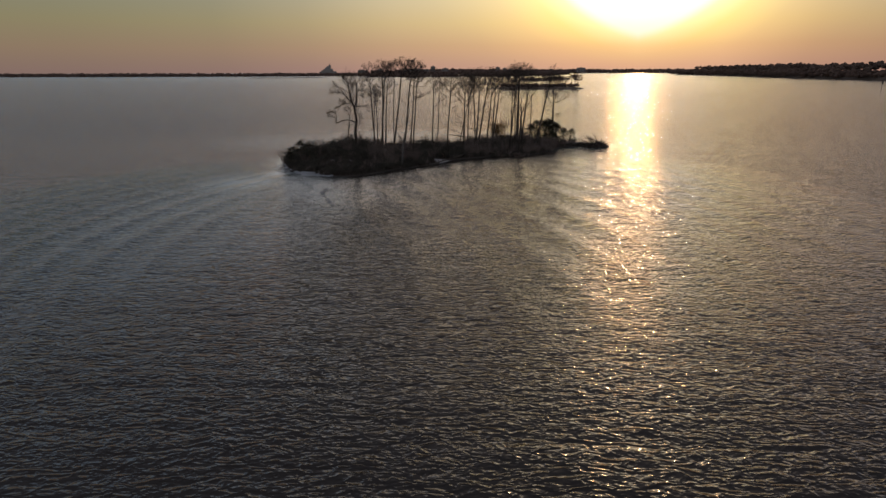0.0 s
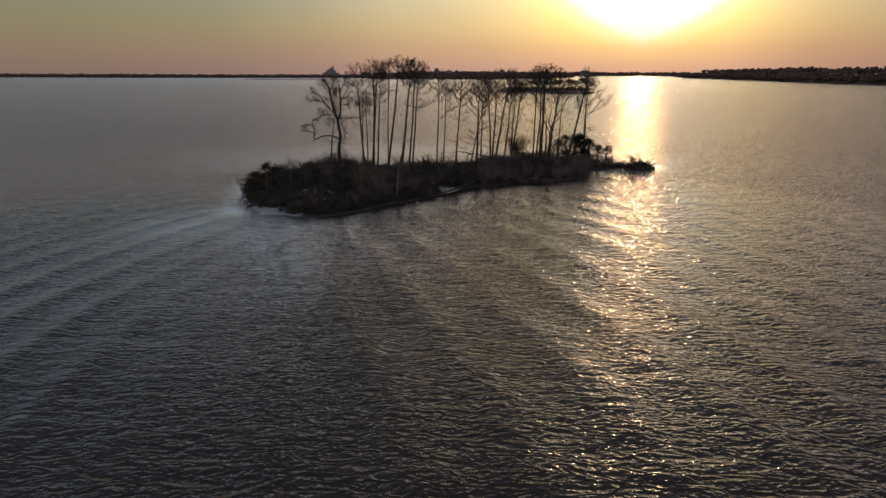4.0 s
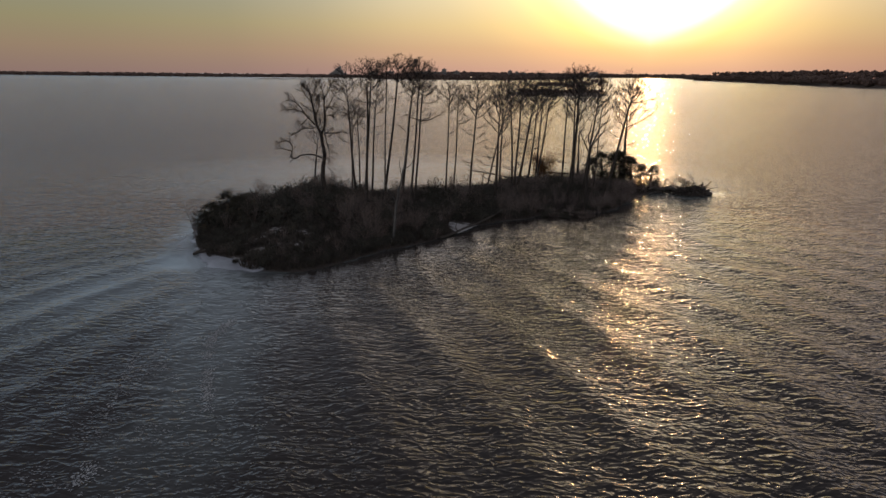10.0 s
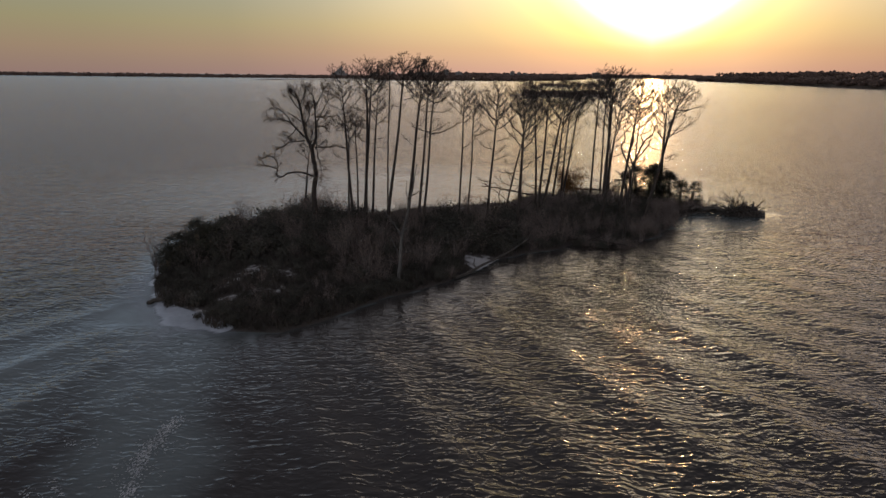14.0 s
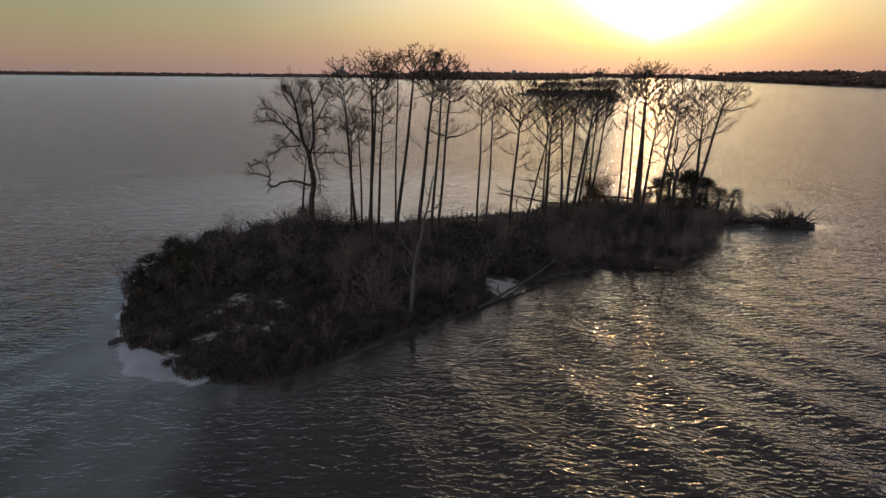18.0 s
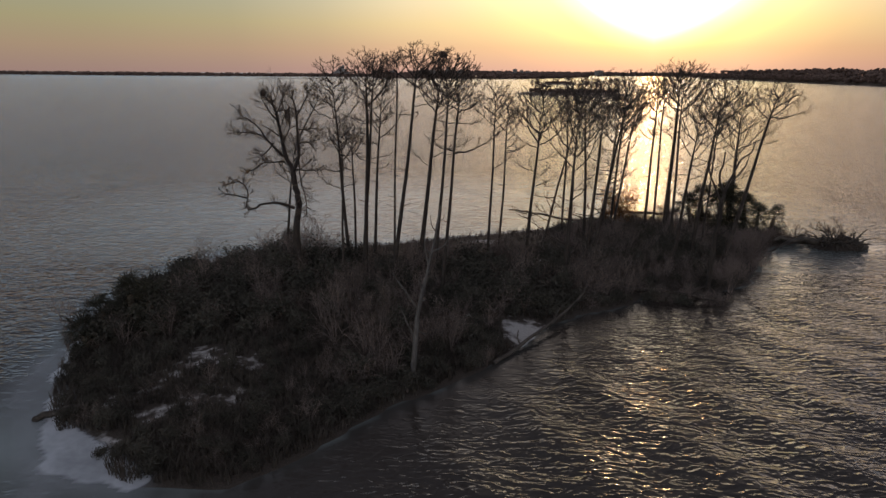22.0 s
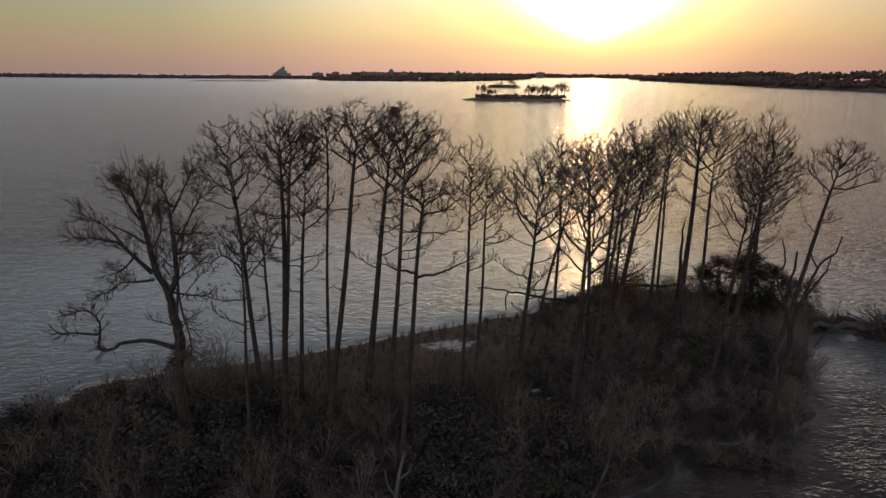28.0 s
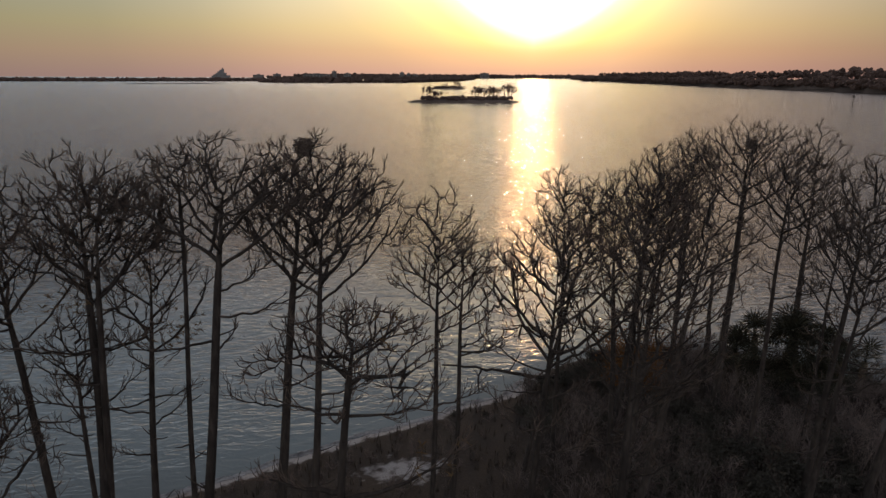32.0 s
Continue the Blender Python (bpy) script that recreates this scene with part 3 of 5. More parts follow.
def build_foam():
    rng = random.Random(77)
    g = Geo()
    lines = (((-9.0, -41.0), (-9.2, -44.2), (-8.4, -47.2), (-7.0, -50.8), (-6.3, -52.8)), ((-12.6, -43.2), (-12.4, -47.4), (-11.3, -51.4), (-10.6, -53.8)), ((-9.4, -56.6), (-9.0, -59.2)))
    for line, wide, many in zip(lines, (0.2, 0.14, 0.2), (110, 24, 60)):
        for (ax, ay), (bx, by) in zip(line, line[1:]):
            for k in range(int(math.hypot(bx - ax, by - ay) * many)):
                t = rng.random()
                x, y = ax + (bx - ax) * t, ay + (by - ay) * t
                if noise.noise(Vector((x * 0.6, y * 0.6, 2))) < -0.12:
                    continue
                x, y = x + rng.gauss(0, wide), y + rng.gauss(0, 0.15)
                s, m, a0 = rng.uniform(0.012, 0.05), rng.randint(4, 6), rng.uniform(0, 6)
                g.poly(*[Vector((x + math.cos(a0 + 6.283 * q / m) * s * rng.uniform(0.5, 1.2), y + math.sin(a0 + 6.283 * q / m) * s * rng.uniform(0.8, 2.2), 0.02 + swell_height(x, y))) for q in range(m)])
    for _ in range(3400):       # flecks strewn over the tongue of the shoal
        y = rng.uniform(-60, -43)
        x = -10.4 - 0.1 * (y + 45) + rng.gauss(0, 1.9)
        if noise.noise(Vector((x * 0.5, y * 0.5, 7))) + 0.5 * noise.noise(Vector((x * 1.7, y * 1.7, 3))) < 0.1:
            continue
        s, m, a0 = rng.uniform(0.01, 0.045), rng.randint(4, 6), rng.uniform(0, 6)
        g.poly(*[Vector((x + math.cos(a0 + 6.283 * q / m) * s * rng.uniform(0.8, 2.4), y + math.sin(a0 + 6.283 * q / m) * s * rng.uniform(0.5, 1.2), 0.02 + swell_height(x, y))) for q in range(m)])
    # the broken edge of the wash along the seaward beach
    edge = [p for p in SHORE if p[1] > 2 and p[0] < 15] + [(-20.5, -2.2), (-21.8, -9.0)]
    for (ax, ay), (bx, by) in zip(edge, edge[1:]):
        for k in range(int(math.hypot(bx - ax, by - ay) * 420)):
            t = rng.random()
            x, y = ax + (bx - ax) * t + rng.gauss(0, 0.35), ay + (by - ay) * t + rng.gauss(0, 0.35)
            if abs(inside(x, y) + 0.12 + 0.25 * noise.noise(Vector((x * 0.35, y * 0.35, 5)))) > 0.17 + 0.14 * noise.noise(Vector((x * 0.8, y * 0.8, 1))):
                continue
            s, m, a0 = rng.uniform(0.03, 0.1), rng.randint(4, 6), rng.uniform(0, 6)
            g.poly(*[Vector((x + math.cos(a0 + 6.283 * q / m) * s * rng.uniform(0.7, 1.6), y + math.sin(a0 + 6.283 * q / m) * s * rng.uniform(0.5, 1.0), max(0.02, ground_z(x, y) + 0.02) + 0.004 * (k % 5))) for q in range(m)])
    tagged(new("foam", g.mesh("foam", M_FOAM, False)), "thin broken foam on the shoal and along the beach", "foam", kind="stuff")


build_foam()


# ======== pines ========
def grow_spray(geo, p, d, length, r, level, rng, up=0.35):
    """A twig that forks and turns up towards its tips."""
    n = 2 if level > 0 else 1
    pts, rad = [p], [r]
    q, dirn = p.copy(), d.copy()
    for i in range(n):
        dirn = (dirn + Vector((rng.uniform(-0.22, 0.22), rng.uniform(-0.22, 0.22), up * rng.uniform(0.3, 1.0))) * 0.6).normalized()
        q = q + dirn * length / n
        pts.append(q)
        rad.append(r * (1 - 0.32 * (i + 1) / n))
    geo.tube(pts, rad, 3)
    if level <= 0:
        return
    for k in range(2 if rng.random() < 0.6 else 3):
        side = dirn.cross(Vector((rng.uniform(-1, 1), rng.uniform(-1, 1), rng.uniform(-1, 1))))
        if side.length < 1e-3:
            continue
        nd = (dirn + side.normalized() * rng.uniform(0.35, 0.75)).normalized()
        grow_spray(geo, pts[-1 if k < 2 else n // 2], nd, length * rng.uniform(0.6, 0.85), r * 0.62, level - 1, rng, up)


def tufts(geo, centre, size, count, rng):
    for _ in range(count):
        p = centre + Vector((rng.gauss(0, size), rng.gauss(0, size), rng.gauss(0, size * 0.5)))
        for _ in range(9):
            d = Vector((rng.uniform(-1, 1), rng.uniform(-1, 1), rng.uniform(-0.5, 0.9))).normalized() * rng.uniform(0.12, 0.24)
            s = d.orthogonal().normalized() * 0.012
            geo.poly(p - s, p + s, p + d)


def pine(base, top, r, low, width, seed, limbs=9, flat=0.5, needles=(), label="tall dead pine with a bare fan-shaped crown", lower=0, sway=0.07, reach=(), skirt=0):
    """A bare pine. low: height of the lowest crown limb; width: the crown's; flat: how far its rim drops, as a part of the crown's depth.
    lower: short side limbs under the crown; skirt: crooked bare limbs low on the stem; reach: single long limbs (height, dx, dy, dz)."""
    rng = random.Random(seed)
    r *= 0.87
    z0 = ground_z(*base) - 0.15
    root = thing("pine_tree", pose(base[0], base[1], z0), label, "tree", "dead pines on the islet")
    tip = Vector((top[0] - base[0], top[1] - base[1], top[2] - z0))
    low = low - 0.12 * (tip.z - low) - 0.3
    n = 14
    sx, sy = rng.uniform(-sway, sway), rng.uniform(-sway, sway)
    ph = rng.uniform(0, 6)

    def along(t):
        e = t
        return Vector((tip.x * e + sx * math.sin(math.pi * t) + 0.07 * math.sin(ph + 9 * t) * t, tip.y * e + sy * math.sin(math.pi * t), tip.z * t))

    g = Geo()
    depth = tip.z - low
    stem_top = (low + 0.62 * depth) / tip.z
    ts = [stem_top * i / n for i in range(n + 1)]
    rad = [r * (1.35 if i == 0 else 1.0) * (1 - 0.5 * min(1, t / (low / tip.z + 0.05)) ** 1.2) * (1 if t < low / tip.z else max(0.16, 1 - 0.95 * (t * tip.z - low) / (0.62 * depth))) for i, t in enumerate(ts)]
    g.tube([along(t) for t in ts], rad, 8)
    # dead stubs on the bare stem
    for _ in range(rng.randint(5, 10)):
        t = rng.uniform(0.3, low / tip.z)
        a = rng.uniform(0, 6.28)
        p = along(t)
        L = rng.uniform(0.2, 0.8)
        g.tube([p, p + Vector((math.cos(a) * L * 0.6, math.sin(a) * L * 0.6, L * 0.15)), p + Vector((math.cos(a) * L, math.sin(a) * L, L * 0.35))], [0.03, 0.018, 0.008], 4)
    part("trunk", g.mesh("trunk", M_BARK), root, "grey-brown furrowed trunk")
    twigs = Geo()

    # the crown: limbs that fork towards free space, in a space where rising cones lie level
    rise, curl = 0.62, 0.2
    R = width / 2 * 1.25

    def real(q):
        rr = math.hypot(q[0], q[1])
        z = q[2] + rise * rr + curl * rr * rr
        ax = along(min(z / tip.z, 1.0))
        return Vector((q[0] + ax.x, q[1] + ax.y, z))

    aim = []
    while len(aim) < int(36 + 78 * width):
        rr, a, v = R * math.sqrt(rng.random()), rng.uniform(0, 6.283), rng.random() ** 0.5
        rr *= 1 + 0.18 * math.sin(3 * a + ph)
        zt = tip.z + 0.15 - depth * flat * 0.72 * (rr / R) ** 2.2
        zb = min(low + 0.55 * rr + 0.3, zt - 0.4)
        z = zb + (zt - zb) * v
        aim.append((rr * math.cos(a), rr * math.sin(a), z - rise * rr - curl * rr * rr))
    aim = np.array(aim)
    nodes, parent, limb_of = [], [], []
    count = max(6, int(limbs * 1.05))
    for i in range(count):
        f = i / (count - 1)
        a = i * 2.39996 + rng.uniform(-0.4, 0.4)
        z = low + depth * 0.60 * f ** 1.1
        nodes += [np.array((0.0, 0.0, z)), np.array((0.22 * math.cos(a), 0.22 * math.sin(a), z + 0.02))]
        parent += [-1, len(nodes) - 2]
        limb_of += [i, i]
    near = np.full(len(aim), 1e9)
    near_i = np.zeros(len(aim), int)
    for k in range(1, len(nodes), 2):
        d = np.linalg.norm(aim - nodes[k], axis=1)
        near_i = np.where(d < near, k, near_i)
        near = np.minimum(near, d)
    free = np.ones(len(aim), bool)
    step = 0.23
    for _ in range(56):
        fresh = []
        for k in set(near_i[free].tolist()):
            d = aim[free & (near_i == k)] - nodes[k]
            d = (d / np.maximum(np.linalg.norm(d, axis=1), 1e-6)[:, None]).sum(axis=0)
            L = np.linalg.norm(d)
            if L < 0.05:
                continue
            d = d / L + np.array((rng.uniform(-0.42, 0.42), rng.uniform(-0.42, 0.42), rng.uniform(-0.34, 0.34)))
            fresh.append((k, nodes[k] + d / np.linalg.norm(d) * step))
        if not fresh:
            break
        for k, q in fresh:
            nodes.append(q)
            parent.append(k)
            limb_of.append(limb_of[k])
            d = np.linalg.norm(aim - q, axis=1)
            near_i = np.where(d < near, len(nodes) - 1, near_i)
            near = np.minimum(near, d)
        free &= near > 0.30
        if not free.any():
            break
    tips = [0] * len(nodes)
    kids = [[] for _ in nodes]
    for k in range(len(nodes) - 1, -1, -1):
        if not tips[k]:
            tips[k] = 1
        if parent[k] >= 0:
            tips[parent[k]] += tips[k]
            kids[parent[k]].append(k)
    place = [real(q) for q in nodes]
    size = [min(r * 0.55, 0.0145 * c ** 0.51) for c in tips]
    tubes = {}
    for k in range(len(nodes)):
        if parent[k] < 0:
            continue
        # follow each run from its fork to the next
        if parent[parent[k]] < 0 or kids[parent[k]][0] != k:
            run, j = [parent[k], k], k
            while kids[j]:
                j = kids[j][0]
                run.append(j)
            w = [size[i] for i in run]
            w[0] = min(w[0], w[1] * 1.15)
            tubes.setdefault(limb_of[k], Geo()).tube([place[i] for i in run], w, 5 if len(run) > 5 else 4)
        d = (place[k] - place[parent[k]]).normalized()
        for _ in range((4 if not kids[k] else 3) if tips[k] < 3 else int(tips[k] < 12 and rng.random() < 0.7)):
            side = d.cross(Vector((rng.uniform(-1, 1), rng.uniform(-1, 1), rng.uniform(-1, 1)))).normalized()
            grow_spray(twigs, place[k], (d + side * rng.uniform(0.3, 1.0)).normalized(), rng.uniform(0.1, 0.2), 0.0105, 1, rng, 0.6)
    for g in tubes.values():
        part("limb", g.mesh("limb", M_BARK), root)

    def side_limb(z, dx, dy, dz, r0, forks):
        p = along(z / tip.z)
        end = p + Vector((dx, dy, dz))
        L = (end - p).length
        pts = bend(p, p.lerp(end, 0.55) + Vector((0, 0, -0.12 * L)), end, 7)
        for q in pts[1:]:
            q += Vector((rng.uniform(-1, 1), rng.uniform(-1, 1), rng.uniform(-1, 1))) * 0.03 * L
        g = Geo()
        g.tube(pts, taper(r0, 0.014, 7), 5)
        for k in range(3, 8):
            d = (pts[k] - pts[k - 1]).normalized()
            for _ in range(forks if k < 7 else forks + 1):
                side = d.cross(Vector((rng.uniform(-1, 1), rng.uniform(-1, 1), rng.uniform(-1, 1)))).normalized()
                grow_spray(twigs, pts[k], (d + side * rng.uniform(0.4, 1.0)).normalized(), rng.uniform(0.08, 0.14) * L + 0.07, 0.016, 2, rng, 0.5)
        part("limb", g.mesh("limb", M_BARK), root)

    for i in range(lower + 4):
        a, L = rng.uniform(0, 6.28), rng.uniform(0.8, 2.0) * min(1.2, 0.5 + width / 6)
        side_limb(low - depth * rng.uniform(0.02, 0.75), math.cos(a) * L, math.sin(a) * L, L * rng.uniform(0.1, 0.7), 0.035, rng.choice((1, 1, 2)))
    for i in range(skirt):
        a, L = rng.uniform(0, 6.28), rng.uniform(1.4, 3.3)
        side_limb(low * rng.uniform(0.2, 0.75), math.cos(a) * L, math.sin(a) * L * 0.7, rng.uniform(0.0, 0.7) * L, 0.055, rng.choice((0, 1, 1)))
    for z, dx, dy, dz in reach:
        side_limb(z, dx, dy, dz, 0.07, 2)
    part("crown", twigs.mesh("twigs", M_TWIG), root, "fine bare twigs turned upwards")
    for (nx, ny, nz, size_, many) in needles:
        g = Geo()
        tufts(g, Vector((nx - base[0], ny - base[1], nz - z0)), size_, many, rng)
        tagged(part("needle_clump", g.mesh("needle_clump", M_NEEDLE, False), root), "clump of browned needles", kind="stuff")
    return root


def curve_limb(geo, twigs, pts, r0, r1, rng, from_k=2, spray=0.5, level=2, count=2, up=0.35, fan=(0.4, 1.1)):
    pts = [Vector(p) for p in pts]
    fine = []
    for i in range(len(pts) - 1):
        a, b = pts[max(i - 1, 0)], pts[min(i + 2, len(pts) - 1)]
        for s in range(4):
            t = s / 4
            p = pts[i] * (1 - t) + pts[i + 1] * t
            p += ((pts[i + 1] - a) * (1 - t) - (b - pts[i]) * t) * t * (1 - t) * 0.5
            fine.append(p + Vector((rng.uniform(-1, 1), rng.uniform(-1, 1), rng.uniform(-1, 1))) * r1 * 0.7)
    fine.append(pts[-1])
    n = len(fine) - 1
    geo.tube(fine, taper(r0, r1, n), 6)
    for k in range(from_k, n + 1):
        for _ in range(count):
            d = (fine[k] - fine[k - 1]).normalized()
            side = d.cross(Vector((rng.uniform(-1, 1), rng.uniform(-1, 1), rng.uniform(-1, 1)))).normalized()
            grow_spray(twigs, fine[k], (d + side * rng.uniform(*fan)).normalized(), spray * rng.uniform(0.6, 1.1), 0.026, level, rng, up)


def spreading_pine():
    """The wide one at the western end of the row: a forked stem with long level limbs."""
    rng = random.Random(71)
    bx, by = -9.65, -6.5
    z0 = ground_z(bx, by) - 0.15
    root = thing("pine_tree", pose(bx, by, z0), "broad crooked pine with long level limbs and sparse brown needles", "tree", "dead pines on the islet")
    twigs = Geo()
    g = Geo()

    def lift(p):
        return (p[0] * 0.82, p[1] * 0.85, p[2] * 0.82 + 2.55)

    stem = [(0.05, 0, 0), (-0.45, 0.00, 0.61), (-0.15, 0.04, 3.54), (-0.38, 0.09, 5.43), (-0.57, 0.13, 6.51), (-1.15, 0.17, 7.88), (-1.48, 0.21, 9.94), (-1.77, 0.26, 11.38), (-2.10, 0.30, 12.37)]
    stem = stem[:1] + [lift(p) for p in stem[1:]]
    curve_limb(g, twigs, stem, 0.30, 0.05, rng, 19, 0.8, 3, 3)
    part("trunk", g.mesh("trunk", M_BARK), root, "crooked grey-brown trunk")
    arms = [
        [(-0.46, -0.00, 6.43), (0.08, -0.17, 7.72), (0.13, -0.34, 9.94), (0.12, -0.51, 11.66), (-0.25, -0.68, 12.86)],
        [(-1.29, 0.00, 7.65), (-2.20, 0.03, 8.63), (-2.96, 0.06, 9.37), (-4.04, 0.08, 9.59), (-5.27, 0.11, 9.67)],
        [(-2.69, -0.00, 9.29), (-3.46, -0.17, 10.38), (-4.55, -0.34, 11.03)],
        [(-1.21, 0.00, 7.27), (-2.22, 0.07, 7.13), (-3.07, 0.14, 7.06), (-3.84, 0.20, 6.54), (-4.50, 0.27, 6.31)],
        [(-0.48, 0.00, 3.25), (-1.86, 0.05, 3.64), (-3.32, 0.09, 3.54), (-3.95, 0.14, 3.14), (-4.72, 0.19, 3.12), (-4.58, 0.24, 4.69), (-5.25, 0.28, 5.40), (-6.36, 0.33, 5.10)],
        [(-4.65, -0.00, 4.07), (-5.38, -0.56, 4.39), (-6.21, -1.13, 4.63)],
        [(-0.42, -0.00, 6.58), (0.73, -0.64, 6.62), (2.10, -1.27, 6.72)],
        [(0.19, 0.00, 9.35), (1.02, 0.44, 10.95), (1.64, 0.88, 12.23)],
        [(0.10, -0.00, 9.94), (0.73, -0.32, 9.94), (1.58, -0.63, 10.08)],
        [(0.06, -0.00, 8.76), (0.78, -0.34, 8.91), (1.49, -0.69, 8.98)],
        [(-1.64, 0.00, 10.67), (-2.45, 0.65, 11.38), (-3.23, 1.29, 12.37)],
        [(-1.73, -0.00, 11.10), (-1.15, -0.04, 12.09), (-0.91, -0.08, 13.07)],
        [(0.13, 0.00, 11.09), (0.65, 0.43, 12.23), (1.08, 0.87, 13.28)],
        [(-1.49, -0.00, 9.36), (-2.34, -0.03, 9.95), (-3.12, -0.06, 10.38)],
        [(-1.34, 0.00, 8.77), (-0.67, 0.18, 9.94), (-0.70, 0.36, 11.10)],
        [(0.04, -0.00, 7.26), (0.22, -0.30, 5.73), (0.66, -0.61, 4.16), (0.78, -0.91, 3.04)],
        [(-2.04, 0.00, 8.77), (-2.68, 0.17, 8.04), (-3.37, 0.35, 7.51)],
        [(0.16, 0.00, 11.38), (-0.64, 0.48, 11.67), (-1.25, 0.96, 11.10)],
    ]
    for i, arm in enumerate(arms):
        arm = arms[i] = [lift(p) for p in arm]
        g = Geo()
        bare = i == 13
        curve_limb(g, twigs, arm, 0.16 if i == 0 else 0.11 if i in (1, 4) else 0.065, 0.022, rng, 40 if bare else 12 if i == 4 else 4, 0.30 if i in (3, 4, 5, 6) else 0.46, 2 if i in (3, 4, 5, 6) else 3, 3, 0.16, (0.6, 1.6))
        part("limb", g.mesh("limb", M_BARK), root)
    part("crown", twigs.mesh("twigs", M_TWIG), root, "fine bare twigs spreading all round")
    g = Geo()
    ends = [(arm[-1][0], arm[-1][1], arm[-1][2], 0.34, 8) for arm in arms[:3] + arms[7:15]]
    for x, y, z, s, c in ends + [(arms[4][-1][0], 0.2, arms[4][-1][2], 0.3, 14), (arms[4][-2][0], 0.2, arms[4][-2][2], 0.3, 12), (arms[3][-1][0], 0, arms[3][-1][2], 0.3, 10), (arms[6][-1][0] - 0.2, 0, arms[6][-1][2], 0.3, 14), (arms[8][-1][0], 0, arms[8][-1][2], 0.4, 16), (arms[9][-1][0], 0, arms[9][-1][2], 0.35, 14), (arms[12][-1][0], 0, arms[12][-1][2], 0.35, 14)]:
        tufts(g, Vector((x, y, z)), s, c, rng)
    tagged(part("needle_clump", g.mesh("needle_clump", M_NEEDLE, False), root), "sparse browned needles", kind="stuff")


spreading_pine()
THIN = "slender dead pine with a small bare crown"
LEAN = "leaning dead pine with a broad bare crown"
SHORT = "short dead pine with a low bare crown"
pine((-12.6, -0.5), (-11.4, -0.4, 11.0), 0.15, 6.5, 2.6, 2, 7, 0.6, label=SHORT)
pine((-6.4, -8.3), (-6.3, -7.8, 12.8), 0.11, 9.3, 2.2, 3, 7, 0.7, label=SHORT)
pine((-6.75, -3.5), (-7.7, -3.8, 16.6), 0.17, 11.6, 3.3, 4, 10, 0.7, label=LEAN)
pine((-6.35, -3.2), (-6.6, -2.2, 12.4), 0.12, 9.1, 2.0, 5, 6, 0.7, label=SHORT)
pine((-5.2, -6.2), (-5.05, -4.2, 17.1), 0.2, 12.9, 3.2, 6, 11, 0.55, needles=((-5.7, -4.5, 13.2, 0.45, 14),), lower=2)
pine((-5.55, -5.1), (-4.3, -5.2, 16.8), 0.15, 13.2, 2.6, 7, 8, 0.6)
pine((-5.0, -2.8), (-4.35, -1.5, 15.9), 0.16, 10.5, 2.7, 8, 9, 0.75, needles=((-3.75, -1.6, 11.2, 0.42, 42), (-4.7, -1.6, 13.1, 0.4, 16)), label="dead pine with one hanging clump of brown needles", lower=2)
pine((-3.3, -4.4), (-3.1, -2.8, 17.0), 0.11, 14.7, 1.8, 9, 6, 0.6, label=THIN)
pine((-3.1, -7.3), (-1.2, -5.8, 17.3), 0.19, 14.0, 3.6, 10, 10, 0.5, label=LEAN)
pine((-1.55, -2.0), (0.2, -1.5, 17.25), 0.23, 12.2, 4.2, 11, 13, 0.55, label="tall dead pine with a twig nest in its crown", lower=2)
pine((-0.25, -4.8), (0.95, -4.1, 17.1), 0.17, 12.6, 3.8, 12, 12, 0.55, label=LEAN)
pine((0.45, -9.5), (1.55, -9.8, 14.6), 0.15, 12.6, 2.8, 13, 8, 0.8, label="short forked pine with a side limb and brown needles", needles=((3.1, -9.6, 11.4, 0.35, 8), (2.3, -9.6, 14.0, 0.4, 8)), reach=((9.6, 2.3, -0.1, 0.9), (9.8, -1.4, 0.1, 0.4)))
pine((3.75, -2.5), (4.25, -2.0, 15.6), 0.13, 11.2, 2.5, 14, 10, 0.65, label=THIN, lower=1)
pine((4.6, -0.7), (5.15, -0.6, 13.9), 0.12, 10.6, 2.0, 15, 8, 0.7, label=THIN)
pine((6.5, -3.5), (7.4, -4.2, 15.3), 0.16, 10.3, 4.0, 16, 12, 0.6, lower=2, skirt=4)
pine((9.5, -4.0), (10.0, -4.0, 15.6), 0.21, 9.0, 4.2, 17, 13, 0.6, label="thick forked dead pine with a spreading crown", lower=2, skirt=4)
pine((8.9, 5.0), (11.9, 5.0, 14.9), 0.13, 9.6, 2.6, 18, 8, 0.6, label=LEAN, skirt=4)
pine((10.6, 6.0), (10.7, 6.0, 15.2), 0.13, 10.4, 2.6, 19, 8, 0.6, label=THIN)
pine((12.0, 2.4), (11.3, 2.2, 15.6), 0.16, 10.6, 2.8, 20, 10, 0.6, skirt=4)
pine((12.1, 1.2), (12.9, 1.0, 16.0), 0.18, 10.4, 2.8, 21, 9, 0.6, lower=1, skirt=2)
pine((12.3, 0.6), (14.6, 0.4, 16.1), 0.20, 9.8, 3.2, 22, 10, 0.6, lower=3, skirt=4)
pine((14.4, 8.0), (15.8, 8.0, 15.9), 0.17, 9.2, 4.0, 23, 11, 0.65, label=LEAN, lower=2, skirt=4)
pine((15.6, 9.5), (16.3, 9.5, 15.0), 0.14, 10.4, 2.8, 24, 9, 0.6, label=THIN, skirt=2)
pine((15.7, 9.0), (17.5, 9.0, 14.9), 0.14, 10.6, 3.0, 25, 9, 0.6, label=LEAN, skirt=2)
pine((19.7, 12.7), (19.95, 12.7, 16.1), 0.15, 11.6, 2.6, 26, 9, 0.6, label=THIN)
pine((21.6, 16.3), (21.6, 16.3, 15.6), 0.14, 12.2, 2.2, 27, 7, 0.6, label=THIN)
